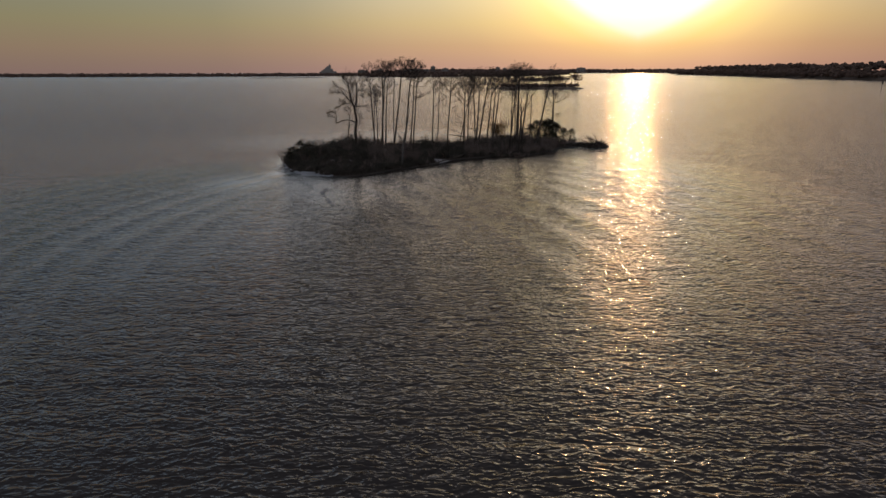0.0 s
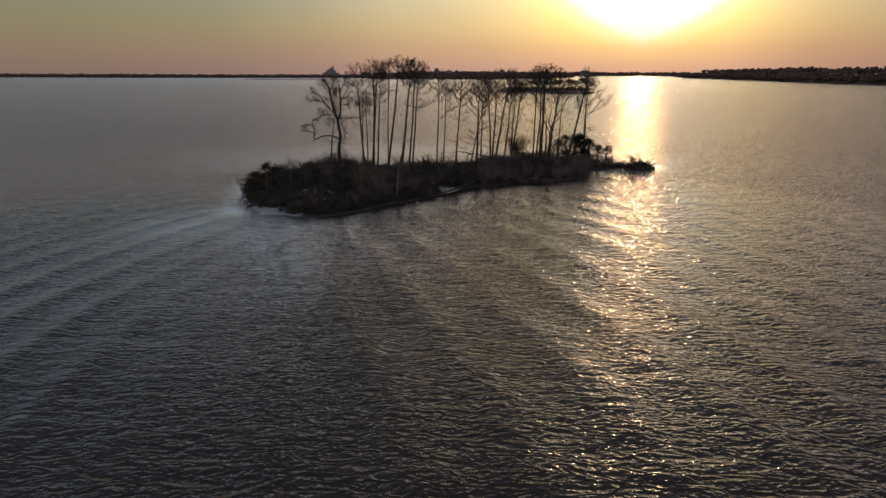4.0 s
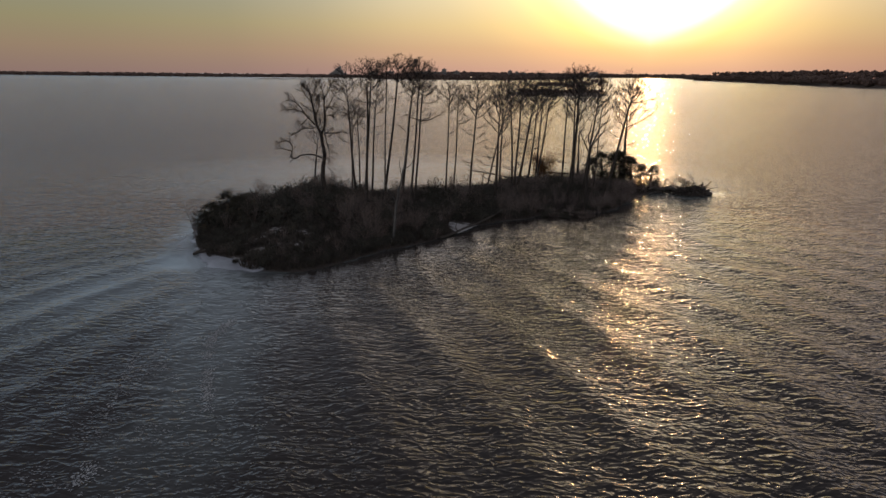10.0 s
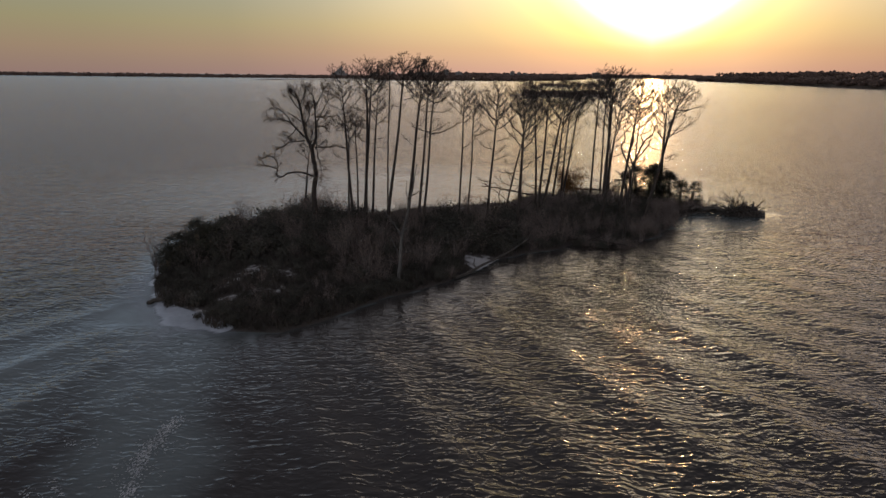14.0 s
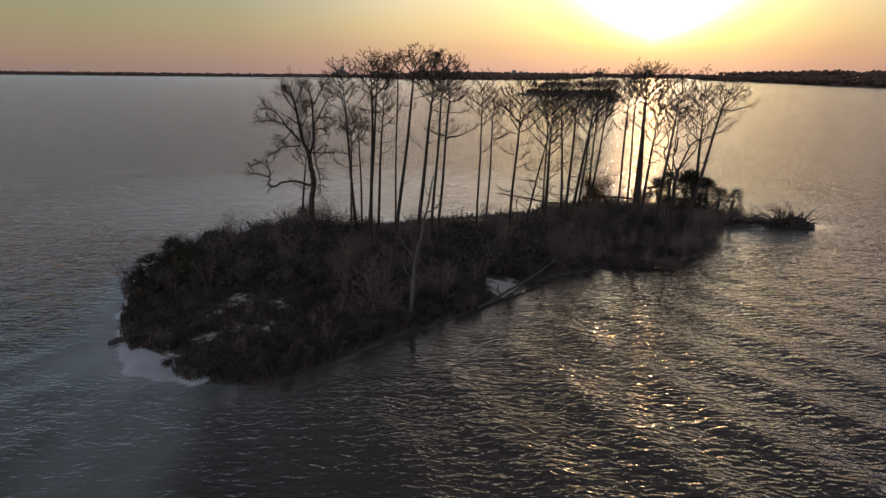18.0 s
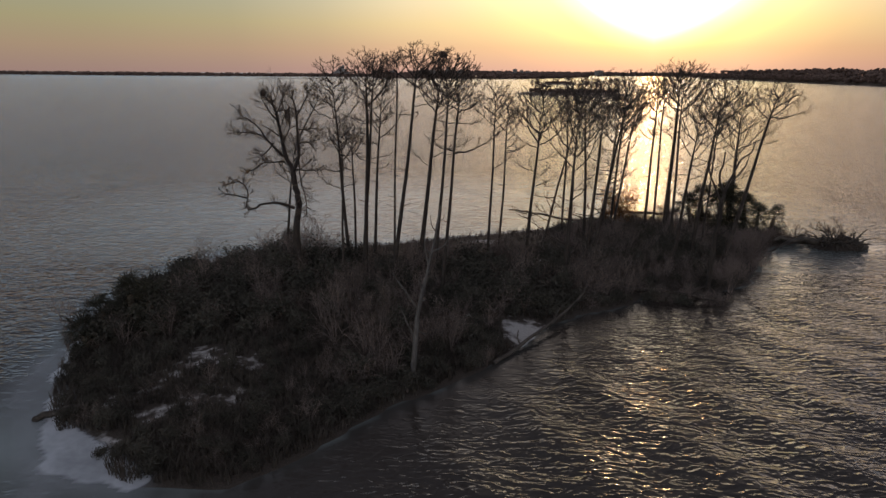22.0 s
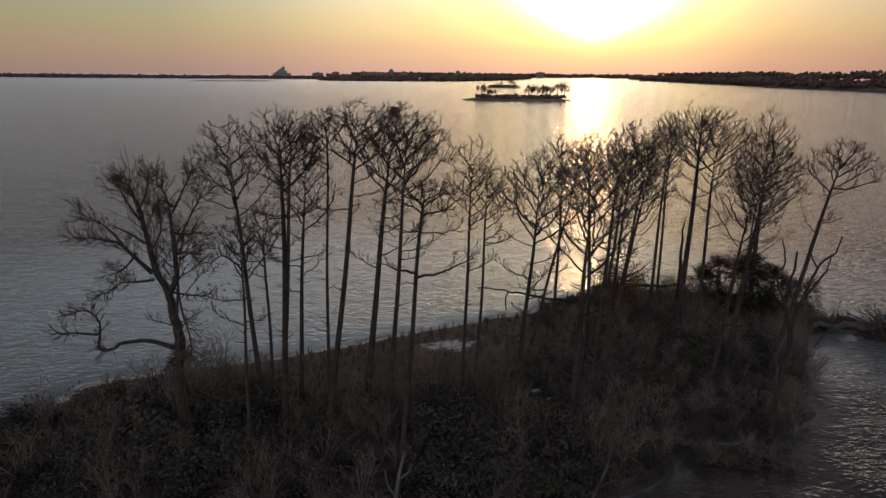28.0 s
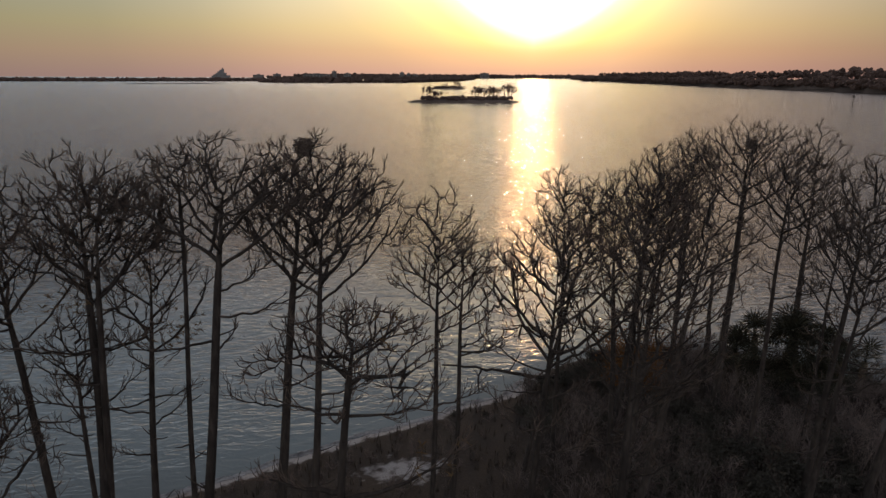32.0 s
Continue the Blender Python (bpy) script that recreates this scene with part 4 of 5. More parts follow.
pine((20.6, 9.2), (21.0, 9.2, 16.8), 0.25, 12.0, 5.0, 28, 14, 0.45, lower=1, label="tall dead pine with a twig nest in its flat crown")
pine((19.9, 4.8), (19.4, 3.6, 16.2), 0.15, 11.8, 3.4, 29, 10, 0.55, lower=1)
pine((18.3, -1.1), (19.5, -1.5, 15.0), 0.17, 9.6, 3.2, 30, 10, 0.65, label=LEAN, lower=3, skirt=2)
pine((20.7, 1.8), (22.5, 2.7, 16.0), 0.20, 10.2, 3.6, 31, 11, 0.6, lower=3, skirt=2)
pine((28.7, 14.5), (28.6, 14.5, 16.6), 0.27, 8.8, 4.2, 32, 13, 0.75, label="tall dead pine with ragged broken limbs", lower=3, skirt=2, reach=((8.0, 3.9, 0.2, 2.4), (9.6, -2.2, 0.1, 2.2)))
pine((22.6, 4.8), (23.1, 4.8, 13.4), 0.10, 10.4, 1.8, 34, 6, 0.7, label=THIN)
pine((23.2, 1.3), (26.5, 2.0, 15.2), 0.20, 12.2, 3.2, 33, 10, 0.6, label=LEAN, lower=1, reach=((12.0, 2.9, 0.2, 0.5),))


# ======== dead snags, logs and roots ========
def snag(name, base, lines, label, category, mat=M_DEAD, seed=1, group=""):
    """A bare bleached trunk with its broken arms; each line is points and two radii."""
    rng = random.Random(seed)
    root = thing(name, pose(base[0], base[1], ground_z(base[0], base[1]) - 0.05 if len(base) < 3 else base[2]), label, category, group)
    for i, (pts, r0, r1) in enumerate(lines):
        g, none = Geo(), Geo()
        curve_limb(g, none, pts, r0, r1, rng, 99)
        part("trunk" if i == 0 else "arm", g.mesh("snag", mat), root)
    return root


snag("dead_tree", (-0.55, -20.9), [
    ([(-0.1, -0.2, -0.2), (0.05, 0, 2.2), (0.25, 0, 4.2), (0.8, 0.1, 6.6), (1.3, 0.1, 9.2)], 0.17, 0.035),
    ([(0.2, 0, 3.9), (-0.5, -0.1, 5.0), (-1.2, -0.2, 6.0)], 0.07, 0.02),
    ([(0.05, 0, 2.3), (-0.4, 0.1, 3.2), (-0.7, 0.2, 3.9)], 0.06, 0.02),
    ([(0.3, 0, 4.4), (0.55, -0.2, 4.5), (0.6, -0.3, 4.6)], 0.06, 0.03),
    ([(0.9, 0.1, 6.9), (1.5, 0, 7.3), (1.8, 0, 7.9)], 0.05, 0.015),
    ([(0.7, 0.1, 6.2), (0.5, 0.2, 7.2), (0.55, 0.2, 8.0)], 0.05, 0.015),
    ([(0.62, 0.05, 5.9), (0.78, -0.05, 5.95), (0.86, -0.1, 6.05)], 0.04, 0.02),
    ([(0.45, 0.02, 5.1), (0.3, -0.12, 5.35), (0.22, -0.16, 5.5)], 0.045, 0.025),
    ([(1.05, 0.1, 7.9), (0.85, 0.0, 8.3), (0.8, -0.05, 8.75)], 0.035, 0.012),
    ([(1.15, 0.1, 8.4), (1.4, 0.15, 8.55), (1.45, 0.2, 8.75)], 0.03, 0.012),
    ([(0.85, 0.1, 6.75), (0.65, 0.2, 6.9), (0.6, 0.25, 7.05)], 0.035, 0.018),
    ([(1.5, 0.0, 7.3), (1.75, -0.1, 7.25), (1.85, -0.1, 7.4)], 0.022, 0.01),
    ([(-0.75, -0.14, 5.35), (-0.95, 0.05, 5.5), (-1.0, 0.15, 5.7)], 0.03, 0.012),
    ([(0.1, 0, 2.8), (0.6, -0.2, 2.7), (0.8, -0.3, 3.0)], 0.04, 0.015)],
    "pale barkless dead tree standing in the brush", "dead tree", seed=5)
snag("dead_tree", (19.7, -5.7), [
    ([(0, 0, -0.2), (-0.1, 0, 2.4), (0.1, -0.05, 4.6), (0.15, -0.1, 6.6), (0.3, -0.2, 8.0)], 0.17, 0.11),
    ([(0.28, -0.2, 7.8), (0.7, -0.1, 8.9), (1.2, 0.05, 9.9), (1.7, 0.05, 10.35), (1.9, 0.0, 10.6), (2.05, 0.0, 11.3)], 0.09, 0.03),
    ([(1.1, 0.03, 9.7), (0.95, 0.5, 10.3), (1.2, 0.8, 10.8), (1.35, 0.9, 11.3)], 0.045, 0.02),
    ([(0.3, -0.2, 7.9), (0.95, 0.0, 8.7), (1.5, 0.1, 9.35), (1.62, 0.1, 9.6), (1.8, 0.2, 10.3)], 0.075, 0.03),
    ([(0.25, -0.15, 7.7), (-0.05, 0.25, 8.7), (0.2, 0.45, 9.6), (0.3, 0.6, 10.4)], 0.085, 0.05),
    ([(0.15, -0.1, 6.9), (-0.45, 0.0, 8.2), (-0.95, -0.1, 9.3), (-0.65, -0.1, 10.1), (-0.9, 0.0, 11.2)], 0.08, 0.03),
    ([(0.1, 0, 4.4), (0.7, -0.2, 5.0), (1.0, -0.3, 5.6)], 0.05, 0.02),
    ([(0.0, 0, 3.0), (-0.6, -0.1, 3.3), (-0.9, -0.1, 3.9)], 0.05, 0.02)],
    "tall grey dead tree with twisted forked arms", "dead tree", M_BARK, seed=6)
snag("dead_tree", (21.9, 12.7), [
    ([(0, 0, -0.2), (-0.05, 0, 2.5), (-0.1, 0.02, 4.8), (-0.12, 0, 6.6)], 0.2, 0.06),
    ([(-0.12, 0, 6.5), (-0.06, 0.02, 6.9), (0.0, 0.0, 7.3)], 0.08, 0.02)],
    "broken dead trunk standing beside a taller pine", "dead tree", M_BARK, seed=16)
snag("fallen_log", (5.0, -16.6, 0.1), [
    ([(-1.4, -1.9, 0.0), (0.1, 0.2, 0.12), (2.6, 3.8, 0.4), (4.6, 7.0, 0.75), (5.5, 8.6, 1.2)], 0.13, 0.06),
    ([(2.6, 3.8, 0.4), (2.9, 4.4, 0.8), (3.3, 4.8, 1.1)], 0.045, 0.02),
    ([(0.3, 0.4, 0.15), (0.1, 0.7, 0.5), (0.15, 0.9, 0.9)], 0.06, 0.03),
    ([(4.2, 6.4, 0.7), (4.9, 6.4, 1.0), (5.3, 6.2, 1.1)], 0.04, 0.02)],
    "long dark log fallen across the cove", "log", M_DRIFT, seed=7)
snag("fallen_log", (14.2, -6.0, 0.0), [
    ([(0, 0, 0.5), (2.5, -0.7, 0.55), (4.6, -1.3, 0.3), (5.8, -1.5, 0.05)], 0.17, 0.08),
    ([(2.0, -0.5, 0.5), (2.6, -1.3, 0.9), (3.0, -1.6, 1.3)], 0.08, 0.02),
    ([(3.6, -1.1, 0.45), (4.6, -0.6, 0.9), (5.2, -0.3, 0.8)], 0.09, 0.03),
    ([(4.4, -1.4, 0.3), (5.0, -2.2, 0.5), (5.3, -2.6, 0.2)], 0.07, 0.03)],
    "dark fallen trunk lying out over the water", "log", M_BARK, seed=8)
snag("fallen_log", (6.5, 15.3, 0.0), [
    ([(0, 0, 2.0), (2.0, -0.2, 1.75), (4.2, -0.5, 1.4), (7.5, -0.8, 0.95)], 0.05, 0.13),
    ([(2.4, -0.2, 1.7), (2.2, -0.1, 0.9), (2.3, 0, 0.0)], 0.06, 0.04),
    ([(4.0, -0.4, 1.4), (4.6, 0.2, 1.9), (4.9, 0.3, 2.4)], 0.05, 0.02)],
    "dark trunk leaning out over the beach", "log", M_BARK, seed=9)
snag("fallen_log", (16.5, 17.0, 0.9), [
    ([(0, 0, 0.4), (2.5, 0.3, 0.55), (5.0, 0.2, 0.45), (7.5, 0.5, 0.5)], 0.18, 0.13)],
    "dark log lying along the shore", "log", M_BARK, seed=10)


def root_mass():
    """The uprooted tree at the eastern tip."""
    rng = random.Random(15)
    root = thing("uprooted_stump", pose(36.3, 8.6, 0.0), "dark tangled root mass of an uprooted tree in shallow water", "stump")
    g, t = Geo(), Geo()
    curve_limb(g, t, [(-5.6, 1.2, 0.55), (-3.4, 0.9, 0.6), (-1.2, 0.4, 0.55), (0.8, 0.2, 0.4), (3.0, 0.3, 0.15)], 0.22, 0.3, rng, 99)
    part("trunk", g.mesh("root_trunk", M_DRIFT), root)
    g = Geo()
    n = 22
    for j, (q, h) in enumerate(((1.05, -0.3), (0.9, 0.2), (0.68, 0.7), (0.36, 1.05), (0.04, 1.2))):
        for k in range(n):
            a = 2 * math.pi * k / n
            w = 1 + 0.28 * noise.noise(Vector((math.cos(a) * 2.2, math.sin(a) * 2.2, j * 0.6)))
            g.v.append(Vector((0.4 + math.cos(a) * 2.7 * q * w, 0.3 + math.sin(a) * 1.2 * q * w, h * (0.8 + 0.4 * noise.noise(Vector((math.cos(a) * 1.6, math.sin(a), 4)))))))
    g.f += [(j * n + k, j * n + (k + 1) % n, (j + 1) * n + (k + 1) % n, (j + 1) * n + k) for j in range(4) for k in range(n)]
    part("root_ball", g.mesh("root_ball", M_BARK, False), root, "dark clod of soil held by the roots")
    for i in range(110):
        g = Geo()
        a, k = rng.uniform(-0.4, math.pi + 0.4), rng.uniform(-1.6, 2.6)
        L = rng.uniform(0.9, 1.9)
        e = Vector((k + rng.uniform(-1.2, 1.2), 0.25 + math.cos(a) * L * 1.1, 0.1 + abs(math.sin(a)) * L * 0.9))
        b = Vector((k * 0.8, 0.25, 0.3))
        curve_limb(g, t, [b, b.lerp(e, 0.5) + Vector((rng.uniform(-0.3, 0.3), rng.uniform(-0.3, 0.3), 0.15)), e], 0.10, 0.02, rng, 7 if i % 4 == 0 else 99, 0.22, 1, 2)
        part("root", g.mesh("root", M_DRIFT), root)
    for i in range(5):
        g = Geo()
        e = Vector((-2.2 + i * 0.55, 0.3, 1.9 + 0.5 * math.sin(i * 1.9)))
        curve_limb(g, t, [(-0.4 + 0.15 * i, 0.2, 0.5), (-0.7 + 0.3 * i, 0.2, 1.3), e], 0.05, 0.014, rng, 3, 0.4, 2, 2)
        part("root", g.mesh("root", M_DRIFT), root)
    part("root_fringe", t.mesh("rootlets", M_TWIG), root)


root_mass()
snag("branch", (31.0, 8.2, 0.0), [([(0, 0, 0.1), (1.4, 0.9, 0.5), (2.6, 1.6, 0.8)], 0.08, 0.03), ([(1.2, 0.8, 0.45), (1.5, 0.3, 0.9), (1.9, 0.1, 1.0)], 0.04, 0.02)],
     "bare drift branch at the water's edge", "branch", seed=11)
snag("branch", (29.2, 3.4, 0.0), [([(0.4, 3.4, 0.1), (2.4, 5.2, 0.5), (4.4, 6.8, 0.8), (5.6, 7.6, 0.9)], 0.08, 0.04), ([(2.4, 5.2, 0.5), (2.9, 4.8, 0.3), (3.1, 4.6, -0.1)], 0.04, 0.02), ([(4.0, 6.5, 0.75), (4.1, 6.8, 1.4), (4.4, 7.1, 1.9)], 0.035, 0.015)],
     "long bare drift limb propped over the shallows", "branch", M_BARK, seed=13)
snag("branch", (-16.8, -25.1, 0.0), [([(-0.8, -0.5, 0.08), (0.0, 0.0, 0.22), (1.1, 0.5, 0.4)], 0.15, 0.17), ([(-0.1, 0.0, 0.2), (0.1, -0.3, 0.35), (0.4, -0.4, 0.3)], 0.12, 0.06), ([(0.3, 0.1, 0.2), (0.2, 0.5, 0.5), (0.4, 0.7, 0.8)], 0.05, 0.02)],
     "dark driftwood chunk on the sand tip", "branch", M_DRIFT, seed=12)

def nest():
    rng = random.Random(21)
    root = thing("nest", pose(0.15, -1.6, 16.8), "large round twig nest in a pine crown", "nest", "nests in the pines")
    g = Geo()
    for i in range(150):
        a, h = rng.uniform(0, 6.28), rng.uniform(-0.3, 0.25)
        rr = 0.34 * math.sqrt(max(0.05, 1 - (h / 0.36) ** 2)) * rng.uniform(0.5, 1.05)
        p = Vector((math.cos(a) * rr, math.sin(a) * rr, h))
        d = Vector((-math.sin(a), math.cos(a), rng.uniform(-0.4, 0.4))).normalized() * rng.uniform(0.15, 0.32)
        g.tube([p - d, p + d * 0.1, p + d], [0.012, 0.022, 0.01], 3)
    part("body", g.mesh("nest", M_TWIG), root)
    return root


NEST = nest()
NEST.scale = (0.75, 0.75, 0.8)
copy_thing(NEST, pose(21.0, 9.2, 15.6))
copy_thing(NEST, pose(-11.9, -6.3, 14.1)).scale = (0.55, 0.55, 0.6)

# ======== brush ========
def bare_shrub(seed, height, spread):
    """Parts of a leafless shrub: stems and twigs."""
    rng = random.Random(seed)
    stems, twigs = Geo(), Geo()
    for i in range(11):
        a = rng.uniform(0, 6.28)
        out = spread * rng.uniform(0.15, 1.15)
        L = height * rng.uniform(0.8, 1.0) * math.sqrt(max(0.12, 1 - 0.6 * (out / spread) ** 2))
        e = Vector((math.cos(a) * out, math.sin(a) * out, L))
        b = Vector((math.cos(a) * 0.12, math.sin(a) * 0.12, -0.1))
        pts = bend(b, Vector((e.x * 0.35, e.y * 0.35, L * 0.55)), e, 5)
        for q in pts[1:]:
            q += Vector((rng.uniform(-0.05, 0.05), rng.uniform(-0.05, 0.05), rng.uniform(-0.03, 0.03)))
        stems.tube(pts, taper(0.019, 0.007, 5), 3)
        for k in range(2, 6):
            for _ in range(2):
                d = (pts[k] - pts[k - 1]).normalized()
                side = d.cross(Vector((rng.uniform(-1, 1), rng.uniform(-1, 1), rng.uniform(-1, 1)))).normalized()
                grow_spray(twigs, pts[k], (d * 0.6 + side * rng.uniform(0.5, 1.2)).normalized(), height * rng.uniform(0.12, 0.21), 0.0075, 1, rng, 0.12)
    return stems.mesh("stems", M_BRUSH), twigs.mesh("twigs", M_BRUSH)


def leafy_shrub(seed, height, spread, mat, many=34):
    rng = random.Random(seed)
    stems, leaves = Geo(), Geo()
    clumps = []
    for i in range(9):
        a = rng.uniform(0, 6.28)
        out, L = spread * rng.uniform(0.1, 0.8), height * rng.uniform(0.5, 0.95)
        e = Vector((math.cos(a) * out, math.sin(a) * out, L))
        pts = bend(Vector((0, 0, -0.1)), Vector((e.x * 0.4, e.y * 0.4, L * 0.6)), e, 4)
        stems.tube(pts, taper(0.035, 0.01, 4), 4)
        clumps += [e, pts[3], pts[2]]
    for c in clumps:
        s = spread * rng.uniform(0.16, 0.32)
        for _ in range(many):
            p = c + Vector((rng.gauss(0, s), rng.gauss(0, s), rng.gauss(0, s * 0.7)))
            if p.z < 0.05:
                p.z = rng.uniform(0.05, 0.3)
            d = Vector((rng.uniform(-1, 1), rng.uniform(-1, 1), rng.uniform(-0.3, 1))).normalized() * rng.uniform(0.1, 0.19)
            w = d.cross(Vector((rng.uniform(-1, 1), rng.uniform(-1, 1), rng.uniform(-1, 1)))).normalized() * rng.uniform(0.03, 0.055)
            leaves.poly(p - d * 0.5, p + w, p + d * 0.5, p - w)
    return stems.mesh("stems", M_BRUSH), leaves.mesh("foliage", mat, False)


def shrub_kind(parts, label, category, group, names):
    """The first plant of a kind, made far below and moved by its copies' poses."""
    root = thing(names[0], pose(0, 0, 0), label, category, group)
    for n, me in zip(names[1:], parts):
        part(n, me, root)
    return root


rng = random.Random(404)
BARE = [shrub_kind(bare_shrub(100 + i, h, s), "leafless grey shrub of thin upright stems", "shrub", "bare shrubs on the islet", ("bare_shrub", "stem", "crown"))
        for i, (h, s) in enumerate(((1.3, 0.7), (1.6, 0.9), (1.9, 1.0), (2.2, 1.1), (1.5, 1.2)))]
GREEN = [shrub_kind(leafy_shrub(200 + i, h, s, M_LEAF, 26), "dense dark green evergreen shrub", "shrub", "evergreen shrubs on the islet", ("evergreen_shrub", "stem", "foliage"))
         for i, (h, s) in enumerate(((0.9, 0.8), (1.2, 1.0), (1.6, 1.0), (1.1, 1.2)))]
used_first = set()
THICKET, UNDER, bare_count, green_count = Geo(), Geo(), [0], [0]


def plant(kinds, x, y, scale):
    k = rng.randrange(len(kinds))
    m = Matrix.Translation((x, y, ground_z(x, y) - 0.03)) @ Matrix.Rotation(rng.uniform(0, 6.28), 4, "Z") @ Matrix.Diagonal((scale * rng.uniform(0.9, 1.15), scale * rng.uniform(0.9, 1.15), scale * rng.uniform(0.9, 1.1), 1))
    first = kinds[k]
    count, rest = (bare_count, THICKET) if kinds is BARE else (green_count, UNDER)
    count[0] += 1
    if count[0] > 290:
        for ch in first.children:
            b = len(rest.v)
            rest.v += [m @ v.co for v in ch.data.vertices]
            rest.f += [tuple(b + i for i in p.vertices) for p in ch.data.polygons]
        return
    if first in used_first:
        copy_thing(first, Matrix.Identity(4)).matrix_basis = m
    else:
        used_first.add(first)
        first.matrix_basis = m


def zone(x, y):
    """Where the brush is evergreen (high) and where it is bare (low)."""
    return noise.noise(Vector((x * 0.16 + 3, y * 0.16, 6.5)))


def brush_height(x, y):
    """Scale of the brush: low near the western bare sand, taller on the near side, low among the pines."""
    if x < -4 and y < -18:
        return 0.5
    if y > 2.5 + 0.25 * x and x < 10:
        return 0.35
    if -9 < x < 10 and y > -1.5 + 0.3 * x:
        return 0.62
    if x >= 10 and y > 4 + 0.1 * x:
        return 0.8
    if x > 10:
        return 0.95
    return 1.0


spots = []
tries = 0
while len(spots) < 860 and tries < 20000:
    tries += 1
    x, y = rng.uniform(-22, 34), rng.uniform(-31, 20)
    s = inside(x, y)
    if math.hypot((x - 5.7) / 1.7, (y + 14.4) / 3.0) < 1:
        continue
    if s < 0.35 or sandiness(x, y) > 0.27 and rng.random() < 0.9:
        continue
    gap = 0.6 if s < 3 else 0.85
    if any((x - a) ** 2 + (y - b) ** 2 < gap * gap for a, b in spots):
        continue
    if y > 1.5 + 0.25 * x and -10 < x < 11 and rng.random() < 0.55:
        continue
    if x > 10 and y > 12 and rng.random() < 0.4:
        continue
    spots.append((x, y))
for x, y in sorted(spots, key=lambda p: p[1]):
    h = brush_height(x, y) * rng.uniform(0.75, 1.25)
    west = x < -6 and y < -1 or 2 < x < 10 and -13 < y - 0.3 * x < -4
    edge = inside(x, y) < 2.0 and y < 0.3 * x - 5
    if edge:
        h = min(h, 0.75)
    h *= 1.0 - 0.45 * max(0.0, zone(x, y))
    if rng.random() < ((0.85 if edge else 0.84 if west else 0.34) + 0.8 * zone(x, y)) * (1.0 if west or h > 0.5 else 0.12):
        plant(GREEN, x, y, h * (1.15 if west else 0.9))
    else:
        plant(BARE, x, y, h)

for x, y, k in ((-20.9, -16.6, 1.5), (-20.5, -17.8, 1.1), (-20.4, -15.2, 1.3), (-18.4, -11.8, 1.25), (-17.0, -10.6, 1.3), (-15.8, -9.4, 1.25), (-16.4, -11.6, 1.2), (-14.4, -7.6, 1.3), (-13.4, -6.0, 1.25), (-14.8, -5.0, 1.1),
                (-12.0, -3.6, 1.2), (-10.4, -2.4, 1.2), (-9.2, -1.4, 1.25), (-13.6, -2.6, 1.1), (-9.9, 0.6, 1.0), (-8.4, -0.4, 1.1), (3.2, -18.6, 0.5), (3.4, -17.9, 0.45),
                (-13.6, -1.0, 1.6), (-12.5, 0.0, 1.7), (-11.4, 0.6, 1.6), (-10.2, 0.9, 1.7), (-9.2, 0.4, 1.6), (-8.2, 1.0, 1.5), (-12.0, -2.2, 1.5), (-7.4, 0.2, 1.3), (-10.8, -0.6, 1.6)):
    bare_count[0] -= 1
    plant(BARE, x, y, k)
for i in range(34):
    a = rng.random()
    x, y = 14.5 + 6.0 * a + rng.uniform(-0.8, 0.8), -6.4 - 1.0 * a + rng.uniform(-0.9, 0.7)
    plant(BARE if i % 3 else GREEN, x, y, rng.uniform(0.4, 0.75))
for i in range(30):
    a = rng.random()
    bare_count[0] -= 1
    plant(BARE, 20.5 + 7.0 * a + rng.uniform(-0.9, 0.9), -4.6 + 8.4 * a + rng.uniform(-0.9, 0.9), rng.uniform(0.7, 1.1))
for i in range(36):
    a = rng.random()
    bare_count[0] -= 1
    plant(BARE if i % 3 else GREEN, 30.5 + 6.0 * a, 10.8 - 0.3 * a + rng.uniform(-0.7, 0.9), rng.uniform(0.3, 0.55))
for i in range(130):      # dense growth along the eastern ridge
    x = rng.uniform(11.5, 28.5)
    y = rng.uniform(-3.5, 4.0) + 0.55 * (x - 12)
    if inside(x, y) > 1.2:
        plant(BARE if i % 4 == 0 else GREEN, x, y, rng.uniform(0.7, 1.05))
ROUND = shrub_kind(leafy_shrub(300, 4.4, 2.2, M_RUST, 190), "rounded shrub with sparse russet leaves behind the ridge", "shrub", "", ("russet_shrub", "stem", "foliage"))
ROUND.matrix_basis = pose(16.9, 11.3, ground_z(16.9, 11.3))


tagged(new("thicket", THICKET.mesh("thicket", M_BRUSH)), "tangle of bare grey shrubs on the seaward side", "brush", kind="stuff")
tagged(new("undergrowth", UNDER.mesh("undergrowth", M_LEAF, False)), "dense dark evergreen undergrowth among the pines", "brush", kind="stuff")


